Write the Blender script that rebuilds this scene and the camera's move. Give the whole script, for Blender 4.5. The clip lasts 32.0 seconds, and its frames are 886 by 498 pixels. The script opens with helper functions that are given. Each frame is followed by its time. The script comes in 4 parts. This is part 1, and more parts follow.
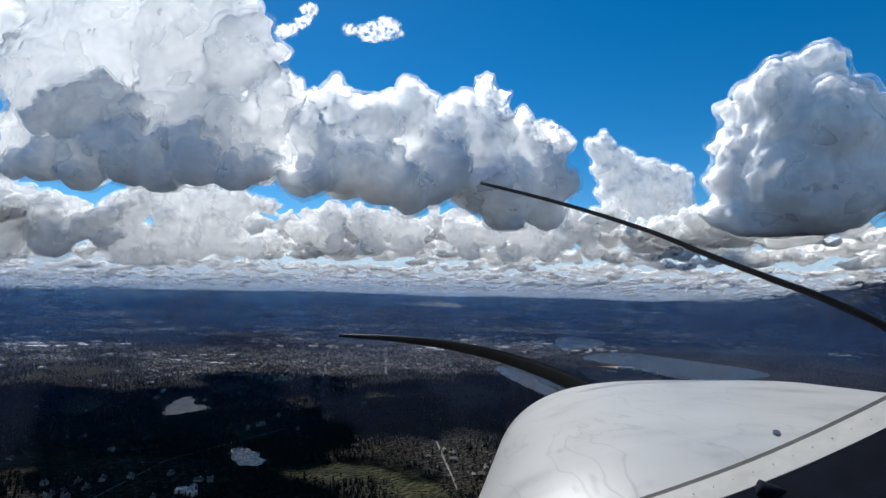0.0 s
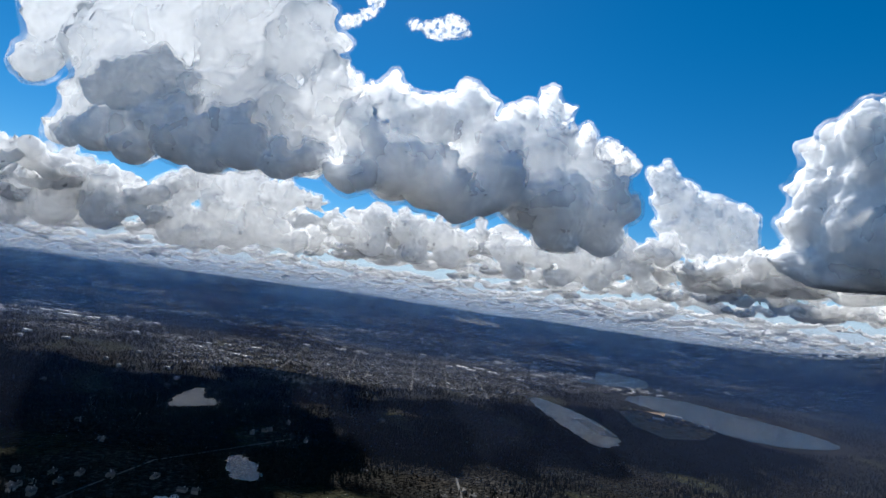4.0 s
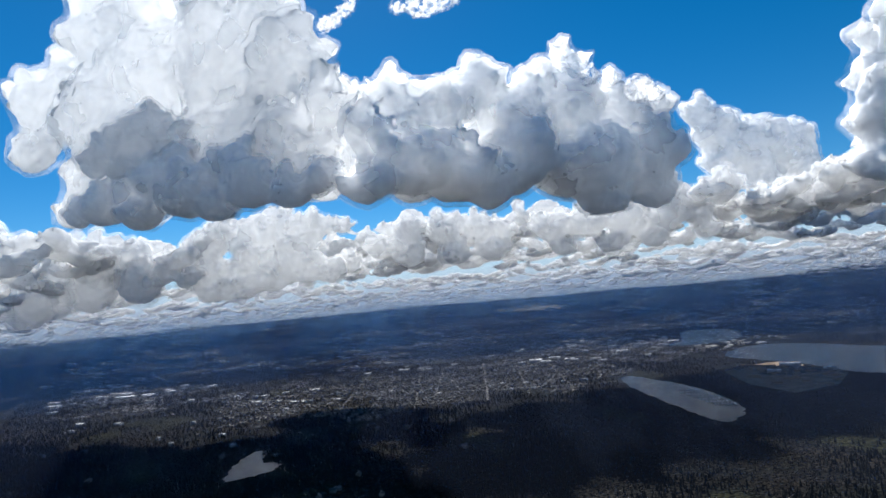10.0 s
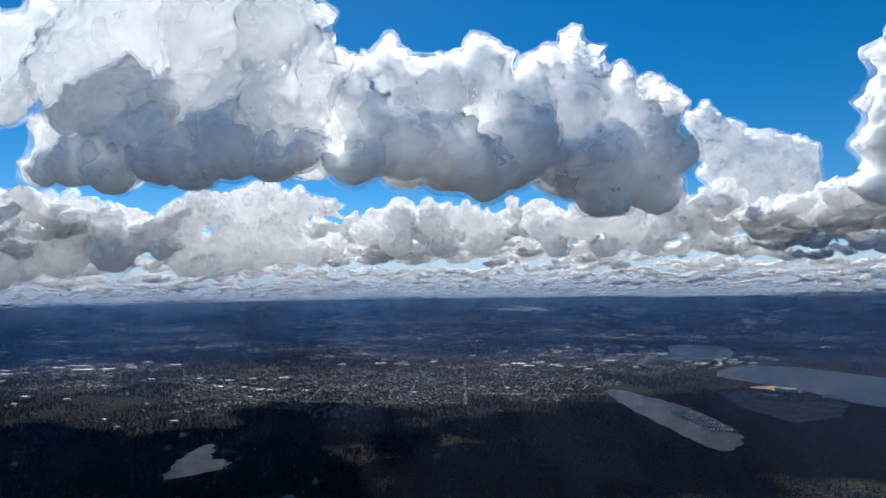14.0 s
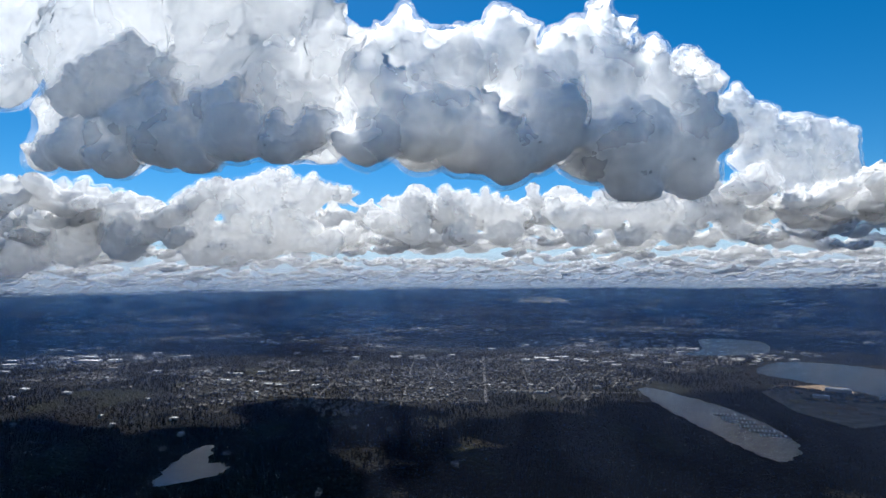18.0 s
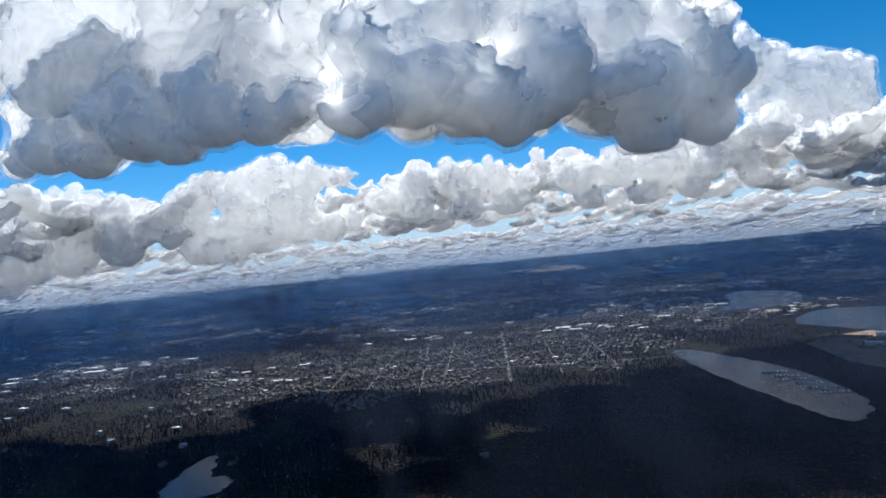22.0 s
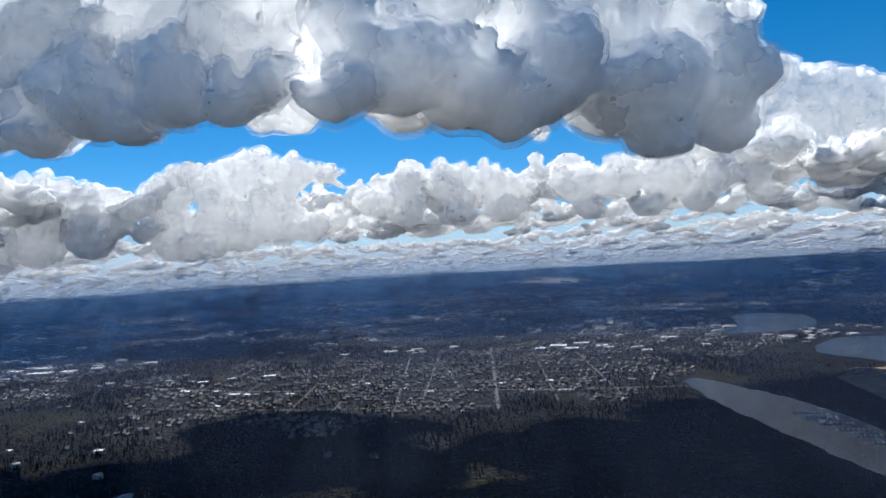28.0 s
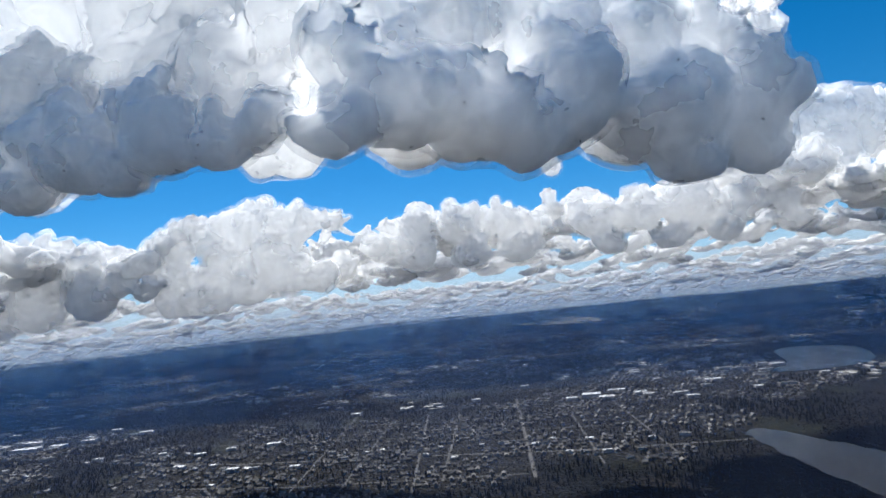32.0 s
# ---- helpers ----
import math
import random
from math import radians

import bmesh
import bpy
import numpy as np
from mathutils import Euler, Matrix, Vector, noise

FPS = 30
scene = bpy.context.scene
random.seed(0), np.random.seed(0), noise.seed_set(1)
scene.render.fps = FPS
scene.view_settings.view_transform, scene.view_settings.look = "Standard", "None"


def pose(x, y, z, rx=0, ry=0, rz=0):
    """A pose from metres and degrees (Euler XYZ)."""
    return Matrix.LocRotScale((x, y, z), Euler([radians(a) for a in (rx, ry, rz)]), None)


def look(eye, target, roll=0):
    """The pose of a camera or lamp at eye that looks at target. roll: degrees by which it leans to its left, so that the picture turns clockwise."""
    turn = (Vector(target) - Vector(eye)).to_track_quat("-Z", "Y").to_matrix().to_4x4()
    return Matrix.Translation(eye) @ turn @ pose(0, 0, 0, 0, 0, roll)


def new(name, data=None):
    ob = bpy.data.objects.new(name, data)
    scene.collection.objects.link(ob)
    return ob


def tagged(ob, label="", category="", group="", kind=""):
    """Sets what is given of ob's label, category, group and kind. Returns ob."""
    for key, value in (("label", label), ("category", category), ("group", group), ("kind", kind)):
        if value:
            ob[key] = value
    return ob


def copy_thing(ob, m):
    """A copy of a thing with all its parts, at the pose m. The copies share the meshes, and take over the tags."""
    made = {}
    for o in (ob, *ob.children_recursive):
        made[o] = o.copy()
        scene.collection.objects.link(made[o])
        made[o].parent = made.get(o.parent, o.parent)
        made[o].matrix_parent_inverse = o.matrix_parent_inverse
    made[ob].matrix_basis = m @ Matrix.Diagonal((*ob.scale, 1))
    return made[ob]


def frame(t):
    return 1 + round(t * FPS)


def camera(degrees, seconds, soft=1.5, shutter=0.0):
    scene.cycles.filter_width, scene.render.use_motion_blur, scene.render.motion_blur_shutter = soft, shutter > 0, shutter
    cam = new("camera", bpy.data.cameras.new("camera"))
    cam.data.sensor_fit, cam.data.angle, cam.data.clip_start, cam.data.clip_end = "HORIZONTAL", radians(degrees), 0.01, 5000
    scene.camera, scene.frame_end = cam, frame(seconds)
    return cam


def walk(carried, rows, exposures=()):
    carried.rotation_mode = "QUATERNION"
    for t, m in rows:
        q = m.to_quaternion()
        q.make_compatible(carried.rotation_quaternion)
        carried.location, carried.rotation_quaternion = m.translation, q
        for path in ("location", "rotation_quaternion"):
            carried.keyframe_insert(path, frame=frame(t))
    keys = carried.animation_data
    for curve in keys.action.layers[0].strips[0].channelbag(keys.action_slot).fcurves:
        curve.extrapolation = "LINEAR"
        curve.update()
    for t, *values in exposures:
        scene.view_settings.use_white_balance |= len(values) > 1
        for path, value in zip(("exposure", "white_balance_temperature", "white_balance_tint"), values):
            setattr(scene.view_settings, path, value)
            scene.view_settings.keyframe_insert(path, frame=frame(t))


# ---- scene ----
cam = camera(77.6, 32.0, soft=1.5)
PATH = [
    (0, (3.16, -5.28, 276.36), (-1.24, 194.32, 287.56), 1.3),
    (0.5, (4.65, 7.70, 276.94), (-0.55, 207.20, 288.54), 3.1),
    (1, (5.17, 20.93, 277.14), (-1.23, 220.53, 289.24), 5.3),
    (1.5, (4.92, 34.34, 277.04), (-3.48, 233.74, 289.74), 5.8),
    (2, (4.06, 47.87, 276.73), (-7.84, 247.07, 290.43), 6.2),
    (2.5, (2.74, 61.47, 276.29), (-11.46, 260.47, 290.69), 6.3),
    (3, (1.10, 75.09, 275.76), (-15.90, 273.79, 290.76), 6.9),
    (3.5, (-0.77, 88.69, 275.20), (-20.37, 287.09, 290.50), 8.3),
    (5.5, (-8.95, 142.40, 273.25), (-36.05, 340.10, 287.55), 4.6),
    (6, (-10.94, 155.55, 272.94), (-39.94, 352.85, 286.94), 2.9),
    (6.5, (-12.84, 168.58, 272.71), (-43.54, 365.78, 286.71), 1.6),
    (7, (-14.65, 181.47, 272.57), (-46.55, 378.47, 286.07), -0.4),
    (7.5, (-16.38, 194.22, 272.51), (-49.48, 390.92, 286.91), -1.7),
    (8, (-18.02, 206.84, 272.51), (-52.02, 403.34, 287.31), -1.9),
    (8.5, (-19.58, 219.33, 272.59), (-53.48, 415.93, 287.59), -2.4),
    (9, (-21.07, 231.69, 272.71), (-54.87, 428.29, 287.91), -3.7),
    (9.5, (-22.52, 243.93, 272.86), (-56.72, 440.33, 288.06), -5.3),
    (10, (-23.95, 256.06, 273.04), (-59.05, 452.46, 287.84), -5.3),
    (10.5, (-25.36, 268.09, 273.21), (-60.26, 464.49, 287.41), -6.3),
    (11, (-26.79, 280.03, 273.38), (-60.99, 476.53, 287.68), -7.9),
    (11.5, (-28.24, 291.88, 273.52), (-61.74, 488.58, 287.82), -8.3),
    (12, (-29.75, 303.67, 273.62), (-62.25, 500.57, 287.42), -6.9),
    (12.5, (-31.33, 315.39, 273.66), (-62.63, 512.49, 286.96), -5.1),
    (13, (-32.99, 327.07, 273.62), (-63.39, 524.27, 286.42), -3.4),
    (13.5, (-34.74, 338.70, 273.51), (-65.24, 536.00, 285.91), -2.2),
    (14, (-36.60, 350.30, 273.31), (-68.00, 547.40, 285.61), -0.8),
    (14.5, (-38.57, 361.88, 273.01), (-71.27, 558.88, 285.71), -0.7),
    (16.5, (-47.53, 408.12, 270.71), (-83.23, 604.62, 282.31), -0),
    (17, (-50.01, 419.69, 269.87), (-86.11, 616.09, 279.97), -0),
    (17.5, (-52.57, 431.28, 268.92), (-89.87, 627.58, 278.02), -0.2),
    (18, (-55.18, 442.88, 267.88), (-92.78, 639.08, 277.08), -0.6),
    (18.5, (-57.82, 454.50, 266.76), (-95.52, 650.80, 275.46), -1.9),
    (19, (-60.47, 466.14, 265.57), (-99.17, 662.14, 273.27), -5.2),
    (19.5, (-63.10, 477.80, 264.31), (-104.40, 673.40, 271.31), -5.2),
    (20, (-65.70, 489.47, 263.02), (-107.20, 685.07, 268.82), -3.9),
    (20.5, (-68.22, 501.17, 261.70), (-108.52, 696.97, 266.20), -4.2),
    (21, (-70.66, 512.89, 260.37), (-109.96, 708.89, 263.87), -4.4),
    (21.5, (-72.97, 524.62, 259.05), (-112.47, 720.72, 261.05), -5.1),
    (22, (-75.13, 536.37, 257.77), (-115.73, 732.17, 259.47), -5.8),
    (22.5, (-77.13, 548.13, 256.53), (-118.93, 743.73, 257.53), -6),
    (23, (-78.95, 559.91, 255.37), (-120.75, 755.51, 256.57), -7.3),
    (23.5, (-80.57, 571.70, 254.30), (-121.77, 767.40, 255.80), -6.3),
    (24, (-81.99, 583.51, 253.33), (-122.39, 779.41, 255.13), -6),
    (24.5, (-83.20, 595.34, 252.49), (-123.50, 791.24, 254.89), -7.4),
    (25, (-84.23, 607.19, 251.78), (-124.13, 803.19, 253.78), -6.9),
    (25.5, (-85.08, 619.08, 251.22), (-123.58, 815.28, 253.22), -6.2),
    (27.5, (-87.60, 667.13, 250.59), (-123.80, 863.83, 253.79), -3.2),
    (28, (-88.35, 679.36, 250.81), (-126.45, 875.66, 255.11), -3.4),
    (28.5, (-89.35, 691.72, 251.15), (-129.35, 887.52, 256.85), -2.7),
    (29, (-90.72, 704.24, 251.59), (-130.62, 900.04, 260.49), -3.6),
    (29.5, (-92.65, 716.96, 252.10), (-131.55, 912.76, 264.20), -3.6),
    (30, (-95.30, 729.92, 252.62), (-135.00, 925.32, 268.42), -4.9),
    (30.5, (-98.89, 743.18, 253.10), (-140.09, 938.08, 271.60), -6.5),
    (31, (-103.68, 756.78, 253.48), (-146.78, 950.98, 273.18), -2.6),
    (31.5, (-109.94, 770.79, 253.67), (-151.34, 965.59, 272.97), -4.3),
    (32, (-117.99, 785.29, 253.59), (-158.49, 980.09, 274.19), -6.1),
]
walk(cam, [(t, look(eye, target, roll)) for t, eye, target, roll in PATH], [(0, 0.95, 6180, 8), (14, 1.0, 6180, 8), (24, 1.15, 6180, 8), (32, 1.12, 6180, 8)])

# ---- world, sun and exposure ----
SUN_AZ, SUN_EL = radians(26), radians(48)   # to the left of the flight's heading, and up
world = bpy.data.worlds.new("sky")
scene.world = world
scene.cycles.transparent_max_bounces = 90
world.use_nodes = True
wn, wl = world.node_tree.nodes, world.node_tree.links
wn.clear()
sky = wn.new("ShaderNodeTexSky")
sky.sky_type, sky.sun_disc = "NISHITA", False
sky.sun_elevation, sky.sun_rotation = SUN_EL, -SUN_AZ
sky.altitude, sky.air_density, sky.dust_density, sky.ozone_density = 600, 0.8, 0.1, 5.0
backing = wn.new("ShaderNodeBackground")
backing.inputs["Strength"].default_value = 0.076
wout = wn.new("ShaderNodeOutputWorld")
# pale haze and far cloud deck close above the horizon
where = wn.new("ShaderNodeTexCoord")
split = wn.new("ShaderNodeSeparateXYZ")
wl.new(where.outputs["Generated"], split.inputs[0])
low = wn.new("ShaderNodeMapRange")
low.interpolation_type = "SMOOTHSTEP"
low.inputs["From Min"].default_value, low.inputs["From Max"].default_value = 0.11, -0.02
wl.new(split.outputs["Z"], low.inputs["Value"])
veil = wn.new("ShaderNodeMix")
veil.data_type = "RGBA"
veil.inputs[7].default_value = (4.4, 5.2, 6.3, 1)
wl.new(low.outputs[0], veil.inputs[0])
vivid = wn.new("ShaderNodeHueSaturation")
vivid.inputs["Saturation"].default_value = 1.33
vivid.inputs["Hue"].default_value = 0.493
vivid.inputs["Value"].default_value = 0.65
wl.new(sky.outputs[0], vivid.inputs["Color"])
wl.new(vivid.outputs[0], veil.inputs[6])
wl.new(veil.outputs[2], backing.inputs["Color"])
wl.new(backing.outputs[0], wout.inputs["Surface"])

sun = new("sun", bpy.data.lights.new("sun", "SUN"))
sun.data.energy, sun.data.angle, sun.data.color = 5.0, radians(0.5), (1.0, 0.96, 0.9)
sun_way = Vector((-math.sin(SUN_AZ) * math.cos(SUN_EL), math.cos(SUN_AZ) * math.cos(SUN_EL), math.sin(SUN_EL)))
sun.matrix_world = look(sun_way * 2000, (0, 0, 0))

# ---- materials ----


class Nodes:
    """A short way to write a node material."""

    def __init__(self, name, rough=0.9, metal=0.0, spec=0.3):
        self.mat = bpy.data.materials.new(name)
        self.mat.use_nodes = True
        self.n, self.l = self.mat.node_tree.nodes, self.mat.node_tree.links
        self.bsdf = self.n["Principled BSDF"]
        self.out = self.n["Material Output"]
        self.bsdf.inputs["Roughness"].default_value = rough
        self.bsdf.inputs["Metallic"].default_value = metal
        self.bsdf.inputs["Specular IOR Level"].default_value = spec
        self.place = None

    def position(self):
        if not self.place:
            self.place = self.n.new("ShaderNodeTexCoord")
        return self.place.outputs["Object"]

    def noise(self, scale, detail=4.0, rough=0.55, vector=None, stretch=None):
        node = self.n.new("ShaderNodeTexNoise")
        node.inputs["Scale"].default_value = scale
        node.inputs["Detail"].default_value = detail
        node.inputs["Roughness"].default_value = rough
        source = vector or self.position()
        if stretch:
            mapping = self.n.new("ShaderNodeMapping")
            mapping.inputs["Scale"].default_value = stretch
            self.l.new(source, mapping.inputs["Vector"])
            source = mapping.outputs[0]
        self.l.new(source, node.inputs["Vector"])
        return node.outputs["Fac"]

    def ramp(self, fac, stops):
        node = self.n.new("ShaderNodeValToRGB")
        e = node.color_ramp.elements
        while len(e) < len(stops):
            e.new(0.5)
        for el, (pos, col) in zip(e, stops):
            el.position, el.color = pos, (*col, 1)
        self.l.new(fac, node.inputs["Fac"])
        return node.outputs["Color"]

    def mix(self, fac, a, b, how="MIX"):
        node = self.n.new("ShaderNodeMix")
        node.data_type, node.blend_type = "RGBA", how
        for sock, v in ((node.inputs[0], fac), (node.inputs[6], a), (node.inputs[7], b)):
            if isinstance(v, (int, float)):
                sock.default_value = v
            elif isinstance(v, tuple):
                sock.default_value = (*v, 1)
            else:
                self.l.new(v, sock)
        return node.outputs[2]

    def island(self):
        return self.n.new("ShaderNodeNewGeometry").outputs["Random Per Island"]

    def each(self):
        return self.n.new("ShaderNodeObjectInfo").outputs["Random"]

    def attribute(self, name):
        node = self.n.new("ShaderNodeAttribute")
        node.attribute_name = name
        return node.outputs["Fac"]

    def math(self, op, a, b=0.0):
        node = self.n.new("ShaderNodeMath")
        node.operation = op
        for sock, v in zip(node.inputs, (a, b)):
            if isinstance(v, (int, float)):
                sock.default_value = v
            else:
                self.l.new(v, sock)
        return node.outputs[0]

    def colour(self, socket):
        if isinstance(socket, tuple):
            self.bsdf.inputs["Base Color"].default_value = (*socket, 1)
        else:
            self.l.new(socket, self.bsdf.inputs["Base Color"])
        return self

    def bump(self, height, strength=0.3, distance=1.0):
        node = self.n.new("ShaderNodeBump")
        node.inputs["Strength"].default_value = strength
        node.inputs["Distance"].default_value = distance
        self.l.new(height, node.inputs["Height"])
        self.l.new(node.outputs[0], self.bsdf.inputs["Normal"])
        return self


def ground_material():
    m = Nodes("countryside", 0.95, spec=0.05)
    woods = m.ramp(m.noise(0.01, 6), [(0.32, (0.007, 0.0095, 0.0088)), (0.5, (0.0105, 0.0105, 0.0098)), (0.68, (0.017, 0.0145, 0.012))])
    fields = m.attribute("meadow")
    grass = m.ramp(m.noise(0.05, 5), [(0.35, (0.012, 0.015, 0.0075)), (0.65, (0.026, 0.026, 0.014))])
    land = m.mix(fields, woods, grass)
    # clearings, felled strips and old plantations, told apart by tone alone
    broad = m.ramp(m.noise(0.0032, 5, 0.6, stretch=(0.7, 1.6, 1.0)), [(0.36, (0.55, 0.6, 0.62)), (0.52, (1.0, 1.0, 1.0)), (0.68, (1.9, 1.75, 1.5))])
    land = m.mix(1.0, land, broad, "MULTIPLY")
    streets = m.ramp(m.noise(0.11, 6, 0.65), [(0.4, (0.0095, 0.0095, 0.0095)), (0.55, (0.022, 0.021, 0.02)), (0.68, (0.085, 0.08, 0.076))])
    built = m.mix(m.attribute("built"), land, streets)
    # the canopy: crowns of one or two trees, each with its own tone
    cells = m.n.new("ShaderNodeTexVoronoi")
    cells.inputs["Scale"].default_value = 0.16
    m.l.new(m.position(), cells.inputs["Vector"])
    tone = m.ramp(cells.outputs["Color"], [(0.1, (0.5, 0.5, 0.5)), (0.9, (1.25, 1.2, 1.1))])
    crowned = m.mix(0.8, built, tone, "MULTIPLY")
    m.colour(m.mix(0.5, crowned, m.ramp(m.noise(0.4, 4), [(0.3, (0.5, 0.5, 0.5)), (0.7, (1.0, 1.0, 1.0))]), "MULTIPLY"))
    m.bump(m.math("MULTIPLY", cells.outputs["Distance"], -1.0), 0.9, 7.0)
    return m.mat


def crown_material(name, dark, light):
    m = Nodes(name, 0.85, spec=0.15)
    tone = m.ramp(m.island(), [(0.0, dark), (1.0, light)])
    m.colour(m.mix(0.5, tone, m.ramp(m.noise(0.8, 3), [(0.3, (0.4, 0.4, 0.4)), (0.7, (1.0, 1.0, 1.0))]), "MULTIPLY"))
    return m.mat


def plain(name, col, rough=0.8, spread=0.25, scale=0.6, metal=0.0, spec=0.3):
    """A painted or bare surface, mottled at two scales."""
    m = Nodes(name, rough, metal, spec)
    lo, hi = tuple(c * (1 - spread) for c in col), tuple(min(1, c * (1 + spread)) for c in col)
    base = m.ramp(m.noise(scale, 5), [(0.3, lo), (0.7, hi)])
    m.colour(m.mix(0.35, base, m.ramp(m.noise(scale * 9, 3), [(0.3, (0.6, 0.6, 0.6)), (0.7, (1.0, 1.0, 1.0))]), "MULTIPLY"))
    return m.mat


def roof_material(name, stops):
    m = Nodes(name, 0.8, spec=0.25)
    tone = m.ramp(m.math("ADD", m.math("MULTIPLY", m.island(), 0.7), m.math("MULTIPLY", m.each(), 0.3)), stops)
    m.colour(m.mix(0.4, tone, m.ramp(m.noise(1.2, 4), [(0.3, (0.5, 0.5, 0.5)), (0.7, (1.0, 1.0, 1.0))]), "MULTIPLY"))
    return m.mat


def water_material():
    m = Nodes("lake water", 0.14, spec=0.38)
    m.colour(m.ramp(m.noise(0.02, 4), [(0.3, (0.008, 0.010, 0.012)), (0.7, (0.013, 0.016, 0.019))]))
    m.bump(m.noise(0.35, 4), 0.12, 1.0)
    return m.mat


def cloud_material(name, reach, forward=0.3, white=0.993):
    """White droplets: light enters, wanders and leaves again, so that thin rims glow and thick bodies go grey. reach: metres between turns."""
    m = Nodes(name, 1.0, spec=0.0)
    m.colour((white, white, white))
    m.bsdf.subsurface_method = "RANDOM_WALK"
    m.bsdf.inputs["Subsurface Weight"].default_value = 1.0
    m.bsdf.inputs["Subsurface Radius"].default_value = (1.0, 1.0, 1.0)
    m.bsdf.inputs["Subsurface Scale"].default_value = reach
    m.bsdf.inputs["Subsurface Anisotropy"].default_value = forward
    return m.mat


def far_material(name, through_=0.5):
    """Far cloud, thin enough for the sun to shine through."""
    m = Nodes(name, 1.0, spec=0.0)
    m.colour((0.93, 0.93, 0.93))
    leak = m.n.new("ShaderNodeBsdfTranslucent")
    leak.inputs["Color"].default_value = (0.95, 0.95, 0.95, 1)
    both = m.n.new("ShaderNodeMixShader")
    both.inputs[0].default_value = through_
    m.l.new(m.bsdf.outputs[0], both.inputs[1])
    m.l.new(leak.outputs[0], both.inputs[2])
    m.l.new(both.outputs[0], m.out.inputs["Surface"])
    return m.mat


def veil_material(name, low, high, most, grain=0.009):
    """Torn cloud vapour: white where the noise is dense, clear between."""
    m = Nodes(name, 1.0, spec=0.0)
    m.colour((0.97, 0.97, 0.97))
    leak = m.n.new("ShaderNodeBsdfTranslucent")
    leak.inputs["Color"].default_value = (0.97, 0.97, 0.97, 1)
    both = m.n.new("ShaderNodeMixShader")
    both.inputs[0].default_value = 0.6
    m.l.new(m.bsdf.outputs[0], both.inputs[1])
    m.l.new(leak.outputs[0], both.inputs[2])
    dense = m.n.new("ShaderNodeMapRange")
    dense.interpolation_type = "SMOOTHSTEP"
    dense.inputs["From Min"].default_value, dense.inputs["From Max"].default_value = low, high
    dense.inputs["To Max"].default_value = most
    m.l.new(m.noise(grain, 4, 0.48), dense.inputs["Value"])
    clear = m.n.new("ShaderNodeBsdfTransparent")
    torn = m.n.new("ShaderNodeMixShader")
    m.l.new(dense.outputs[0], torn.inputs[0])
    m.l.new(clear.outputs[0], torn.inputs[1])
    m.l.new(both.outputs[0], torn.inputs[2])
    m.l.new(torn.outputs[0], m.out.inputs["Surface"])
    return m.mat


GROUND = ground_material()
VEILS = [veil_material("torn cloud vapour", 0.3, 0.78, 0.4)]
WISPS = [veil_material("wisp vapour", 0.4, 0.7, 0.8, 0.06), veil_material("torn wisp vapour", 0.46, 0.74, 0.5, 0.06)]
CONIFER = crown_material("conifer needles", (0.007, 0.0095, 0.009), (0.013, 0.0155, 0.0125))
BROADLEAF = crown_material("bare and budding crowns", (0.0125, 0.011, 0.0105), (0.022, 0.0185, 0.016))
BARK = plain("bark", (0.05, 0.04, 0.03), 0.95)
WATER = water_material()
CLOUD = cloud_material("dense cloud", 130.0, 0.55)
MILD_CLOUD = cloud_material("mild cloud", 230.0, 0.65)
ROW_CLOUD = far_material("cloud rows")
GLOW_CLOUD = far_material("thin cloud before the sun", 0.66)
TOWER_CLOUD = cloud_material("tower cloud", 60.0, 0.3, 0.9)
SHELF_CLOUD = cloud_material("shelf cloud", 380.0, 0.75)
ROAD = plain("worn asphalt", (0.065, 0.062, 0.06), 0.9, 0.25, 0.05)
WALL = roof_material("house walls", [(0.0, (0.1, 0.09, 0.082)), (0.6, (0.2, 0.19, 0.175)), (1.0, (0.5, 0.49, 0.47))])
SHINGLE = roof_material("shingle roofs", [(0.0, (0.035, 0.032, 0.03)), (0.55, (0.085, 0.078, 0.074)), (0.85, (0.2, 0.19, 0.18)), (1.0, (0.6, 0.6, 0.6))])
FLAT_ROOF = plain("pale membrane roof", (0.62, 0.62, 0.63), 0.5, 0.12, 0.05)
BLOCK = plain("concrete block wall", (0.42, 0.4, 0.38), 0.9, 0.2, 0.2)
SOIL = plain("log yard soil", (0.2, 0.14, 0.09), 0.95, 0.5, 0.05)

# ---- building helpers ----
rng = np.random.default_rng(7)


def mesh(name, verts, faces, mats, index=None, smooth=False):
    me = bpy.data.meshes.new(name)
    me.from_pydata([tuple(v) for v in np.asarray(verts).tolist()], [], faces if isinstance(faces, list) else np.asarray(faces).tolist())
    for mat in mats if isinstance(mats, (list, tuple)) else [mats]:
        me.materials.append(mat)
    if index is not None:
        me.polygons.foreach_set("material_index", np.asarray(index, dtype=np.int32))
    me.polygons.foreach_set("use_smooth", np.full(len(me.polygons), smooth))
    me.update()
    return me


def thing(name, label, category, group="", at=(0, 0, 0), turn=0.0):
    ob = new(name)
    ob.empty_display_size = 0.1
    ob.matrix_basis = Matrix.Translation(at) @ Matrix.Rotation(turn, 4, "Z")
    return tagged(ob, label, category, group)


def part(name, bm, material, parent, label="", smooth=False):
    me = bpy.data.meshes.new(name)
    if smooth:
        for f in bm.faces:
            f.smooth = True
    bm.to_mesh(me)
    bm.free()
    me.materials.append(material)
    ob = new(name, me)
    ob.parent = parent
    return tagged(ob, label)


